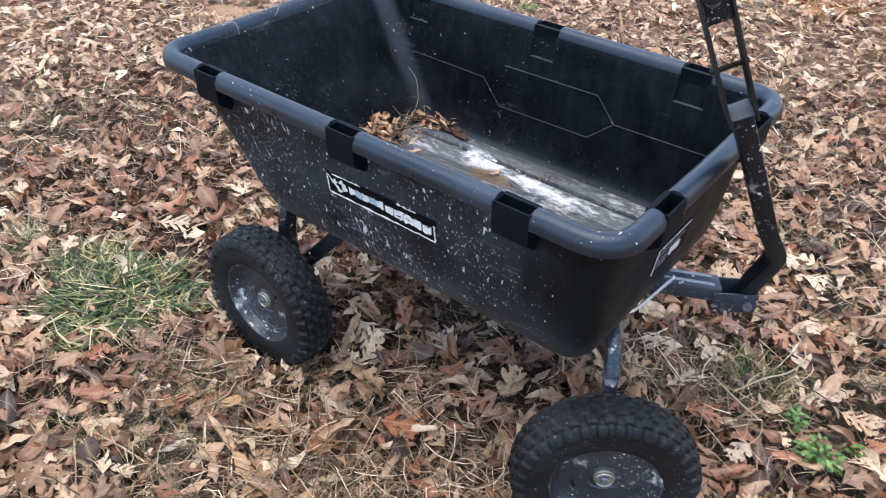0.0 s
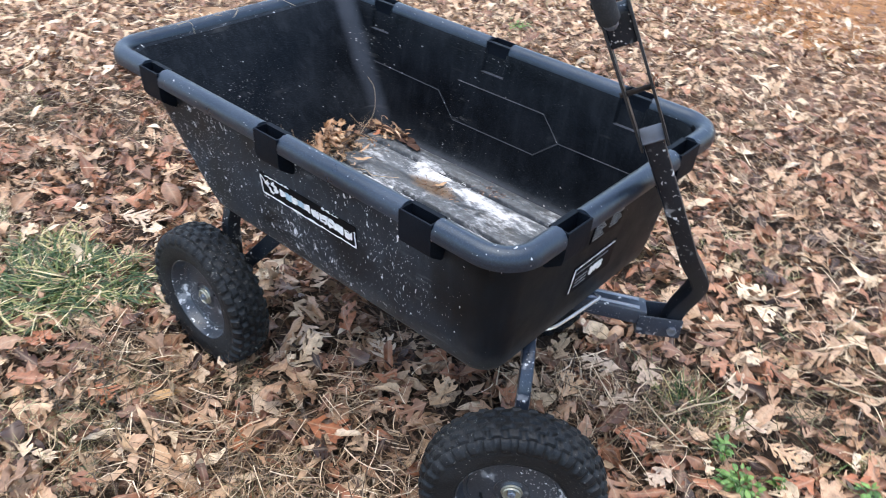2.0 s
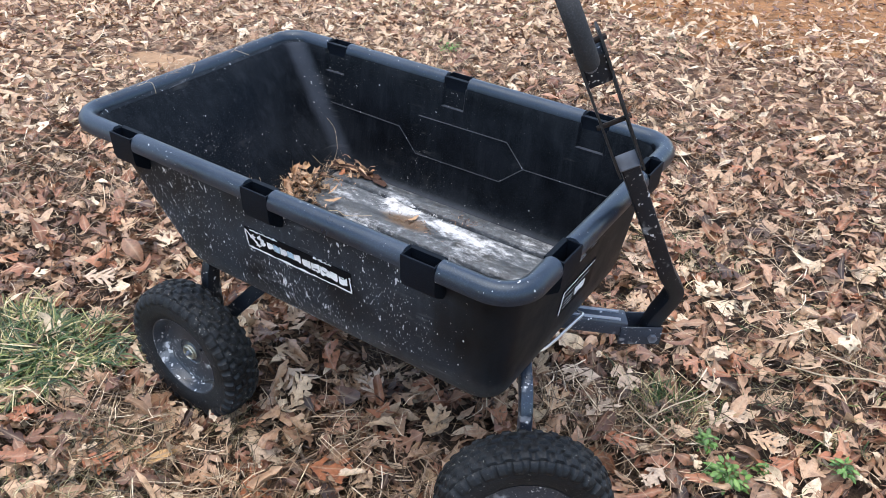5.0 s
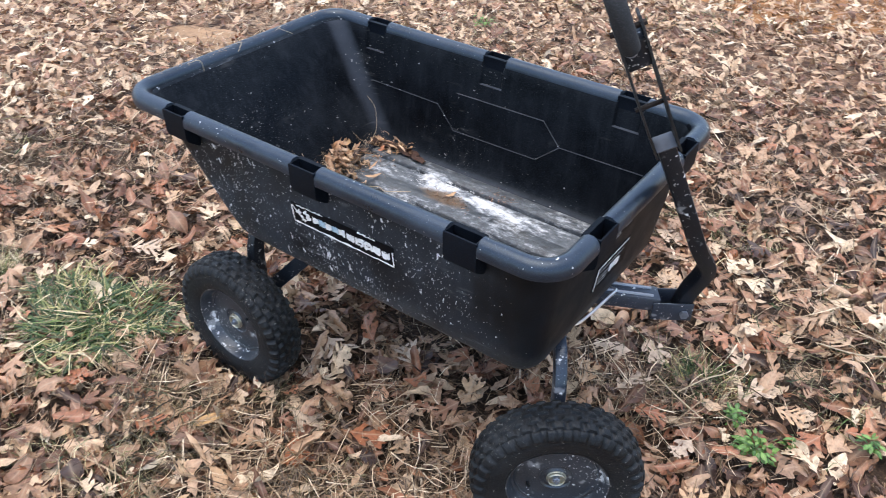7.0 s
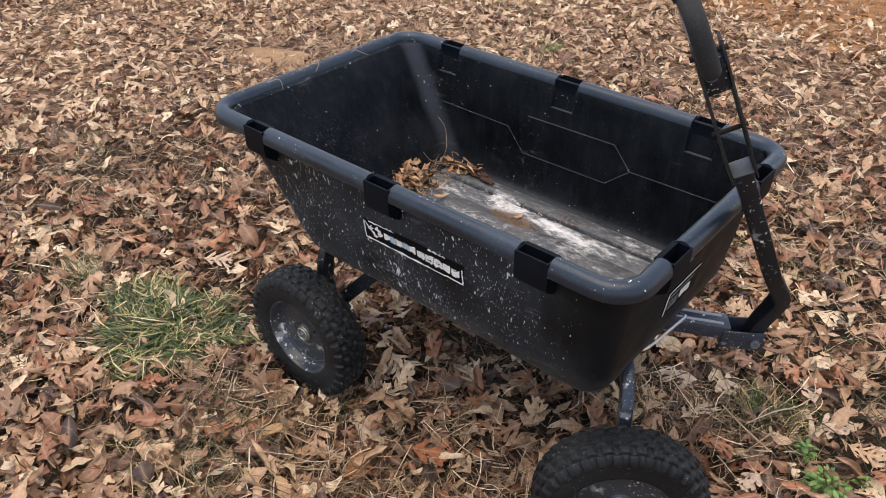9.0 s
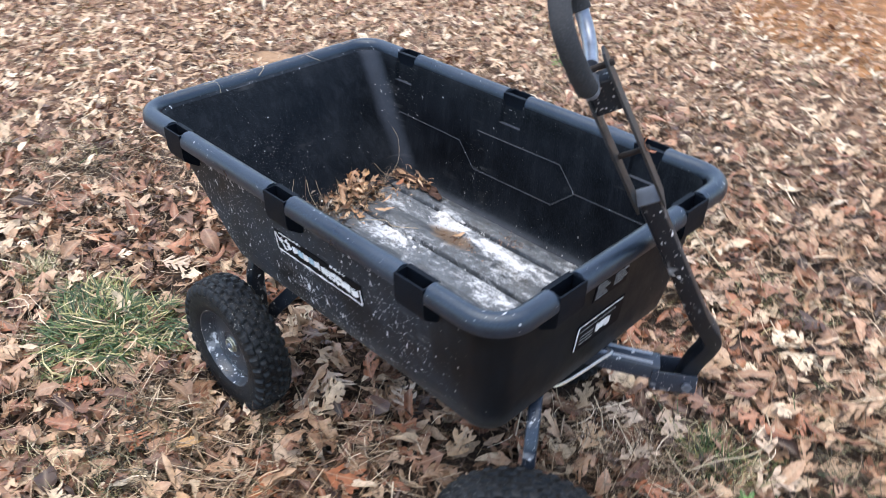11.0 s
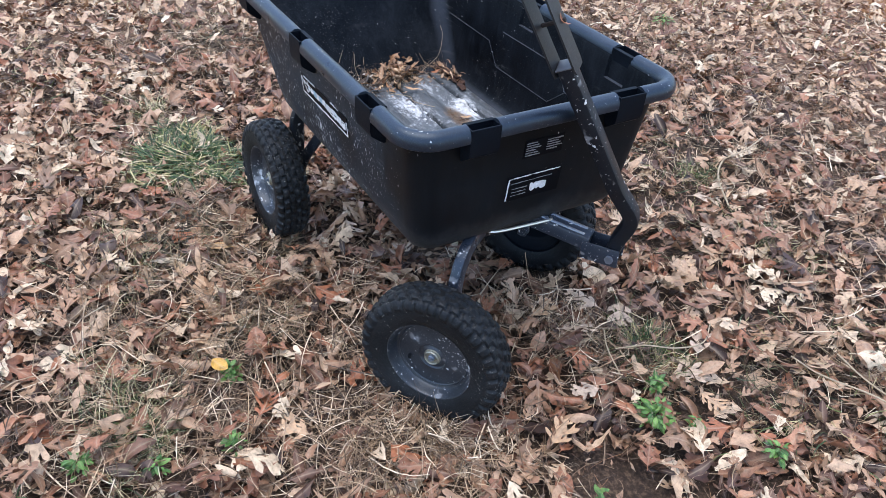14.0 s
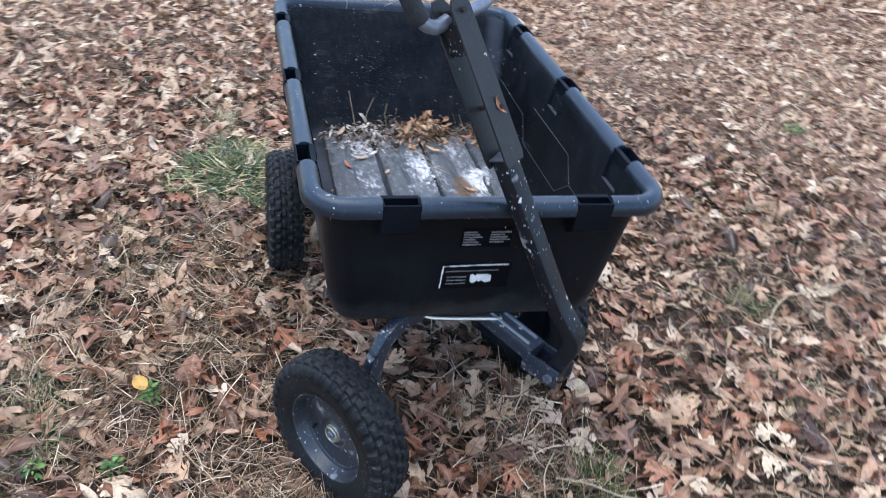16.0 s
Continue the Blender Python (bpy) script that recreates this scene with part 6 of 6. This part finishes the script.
def powder_heap(cx, cy, rx, ry, tall, turn, label):
    """A low crusted mound whose ragged edge runs out on the floor."""
    bm, k = bmesh.new(), 44
    grid = []
    for j in range(k + 1):
        row = []
        for i in range(k + 1):
            u, v = 2.6 * i / k - 1.3, 2.6 * j / k - 1.3
            c, q = math.cos(turn), math.sin(turn)
            x, y = cx + c * u * rx - q * v * ry, cy + q * u * rx + c * v * ry
            h = math.exp(-1.5 * (u * u + v * v)) + 0.8 * noise.noise((x * 34, y * 34, 4)) + 0.6 * noise.noise((x * 90, y * 90, 1)) + 0.2 * noise.noise((x * 260, y * 260, 1)) - 0.6 - 0.7 * max(0, math.hypot(u, v) - 1)
            row.append(bm.verts.new((x, y, 0.3962 + tall * max(-0.8, h))))
        grid.append(row)
    for j in range(k):
        for i in range(k):
            q = (grid[j][i], grid[j][i + 1], grid[j + 1][i + 1], grid[j + 1][i])
            if max(p.co.z for p in q) > 0.3955:
                bm.faces.new(q)
    for p in [p for p in bm.verts if not p.link_faces]:
        bm.verts.remove(p)
    return tagged(new("powder_heap", mesh_of("powder_heap", bm, POWDER, angle=180)), label, "powder", "powder heaps in the cart", kind="stuff")


powder_heap(-0.095, 0.146, 0.085, 0.03, 0.011, -0.12, "crusted heap of white powder over a floor groove")
powder_heap(-0.125, 0.004, 0.075, 0.024, 0.009, 0.05, "crusted heap of white powder on the cart floor")

# ---- far side of the yard ----
def barrel():
    ob = thing("barrel", "white plastic drum leaning on the dead leaves", "drum", m=pose(-2.15, 6.29, -0.03, -4, 15, 22))
    bm = bmesh.new()
    prof = [(0.0, 0.0), (0.23, 0.0), (0.252, 0.015), (0.257, 0.06), (0.261, 0.34), (0.265, 0.355), (0.261, 0.37), (0.261, 0.62), (0.265, 0.635), (0.261, 0.65), (0.254, 0.9), (0.23, 0.925), (0.0, 0.925)]
    loft(bm, [[(r * math.cos(math.pi * j / 20), r * math.sin(math.pi * j / 20), z) for j in range(40)] for r, z in prof[1:-1]], close_first=True, close_last=True)
    part("drum_body", bm, WHITE_POLY, ob)
    bm = bmesh.new()
    loft(bm, [[(r * math.cos(math.pi * j / 20), r * math.sin(math.pi * j / 20), z) for j in range(40)] for r, z in ((0.262, 0.87), (0.268, 0.872), (0.268, 0.898), (0.262, 0.90))])
    part("clamp_ring", bm, GREY_INK, ob)


def crate():
    ob = thing("plastic_bin", "beige rectangular plastic bin standing beside the drum", "bin", m=pose(-1.69, 6.77, -0.03, 0, 6, 24))
    bm = bmesh.new()
    rr = lambda w, d, z: [(x, y, z) for x, y in box_profile(w, d, 0.03, 4)]
    loft(bm, [rr(0.40, 0.30, 0), rr(0.42, 0.32, 0.02), rr(0.45, 0.34, 0.46), rr(0.44, 0.33, 0.46), rr(0.41, 0.30, 0.04)], close_first=True, close_last=True)
    part("bin_body", bm, BEIGE_POLY, ob)
    bm = bmesh.new()
    loft(bm, [rr(0.455, 0.345, 0.44), rr(0.475, 0.365, 0.443), rr(0.475, 0.365, 0.475), rr(0.455, 0.345, 0.478)])
    part("bin_rim", bm, BEIGE_POLY, ob)


def tub_pink():
    ob = thing("pink_bucket", "faded pink plastic bucket standing by the brush", "bucket", m=pose(-3.03, 6.62, -0.03, 0, -3, 0) @ Matrix.Scale(1.15, 4))
    ring = lambda r, z: [(r * math.cos(math.pi * j / 16), r * math.sin(math.pi * j / 16), z) for j in range(32)]
    part("bucket_body", loft(bmesh.new(), [ring(0.17, 0), ring(0.18, 0.01), ring(0.215, 0.40), ring(0.205, 0.40), ring(0.17, 0.03)], close_first=True, close_last=True), PINK_POLY, ob)
    part("bucket_rim", loft(bmesh.new(), [ring(0.214, 0.375), ring(0.228, 0.378), ring(0.228, 0.402), ring(0.214, 0.405)]), PINK_POLY, ob)
    bm = box(bmesh.new(), (0.0, -0.222, 0.17), (0.1, -0.196, 0.33), bevel=0.004)
    part("paper_patch", bm, WHITE_POLY, ob, "faded white paper patch")


def board():
    ob = thing("painted_board", "dark red painted board with white numerals", "sign", m=pose(-0.86, 7.42, -0.02, -6, 0, 20))
    part("panel", box(bmesh.new(), (-0.70, -0.02, 0.08), (0.75, 0.02, 0.95), bevel=0.004), RED_PAINT, ob)
    part("rail", box(bmesh.new(), (-0.68, -0.05, -0.02), (0.85, 0.05, 0.075), bevel=0.006), DARK_WOOD, ob)
    cu = bpy.data.curves.new("numerals", "FONT")
    cu.body, cu.size, cu.extrude = "18-", 0.54, 0.004
    tmp = bpy.data.objects.new("numerals_source", cu)
    scene.collection.objects.link(tmp)
    bpy.context.view_layer.update()
    me = bpy.data.meshes.new_from_object(tmp)
    bpy.data.objects.remove(tmp)
    me.materials.clear()
    me.materials.append(SIGN_WHITE)
    part("lettering", me, None, ob, "white painted numerals 18-", pose(-0.66, -0.0255, 0.26, 90) @ Matrix.Diagonal((0.8, 1, 1, 1)))


barrel()
crate()
tub_pink()
board()


def log(x, y, ln, r, yaw, z=0.0):
    rng = random.Random(int(x * 100 + y))
    bm = bmesh.new()
    c, s = math.cos(radians(yaw)), math.sin(radians(yaw))
    pts = [(x + c * ln * t + 0.04 * math.sin(5 * t), y + s * ln * t, z + r * 0.8) for t in (0, 0.25, 0.5, 0.75, 1)]
    sweep(bm, smooth_path(pts, 3), [(r * rng.uniform(0.88, 1.1) * math.cos(math.pi * j / 6), r * rng.uniform(0.88, 1.1) * math.sin(math.pi * j / 6)) for j in range(12)])
    tagged(new("log", mesh_of("log", bm, BARK)), "dark weathered log lying at the edge of the yard", "log", "logs")


for g in ((-5.6, 5.8, 1.5, 0.09, 12), (-4.6, 6.2, 1.2, 0.07, 25), (-3.9, 6.9, 0.9, 0.08, 10), (-2.6, 7.3, 0.8, 0.07, 20), (-5.2, 6.3, 1.6, 0.1, 18, 0.1), (-1.4, 7.0, 0.5, 0.05, 35)):
    log(*g)
n = 1500
bx = RNG.uniform(-6.5, -0.4, n)
by = 7.05 + 0.8 * (bx + 3) + RNG.uniform(0, 1.5, n)
twigs = scattered(BLADE, np.stack([bx, by, RNG.uniform(0.0, 0.7, n)], 1), RNG.uniform(0.3, 1.1, n), RNG.uniform(0, 6.28, n), RNG.normal(0, 0.6, n), RNG.uniform(-1, 1, n), RNG.normal(0, 0.4, n), np.zeros(n), RNG.uniform(0.006, 0.016, n))
tagged(new("brush", joined("brush", [twigs], DARK_WOOD)), "dark tangle of dead brush at the edge of the yard", "brush", kind="stuff")
bm = bmesh.new()
loft(bm, [[(x, y, z) for x, y in box_profile(w, d, 0.02, 3)] for w, d, z in ((0.26, 0.16, 0), (0.30, 0.2, 0.05), (0.29, 0.19, 0.05), (0.25, 0.15, 0.008))], close_first=True, close_last=True)
tray = tagged(new("white_tray", mesh_of("white_tray", bm, WHITE_POLY)), "shallow white plastic tray lying on leaves", "tray")
tray.matrix_world = pose(-3.42, 6.75, 0.0, 0, 4, 25)
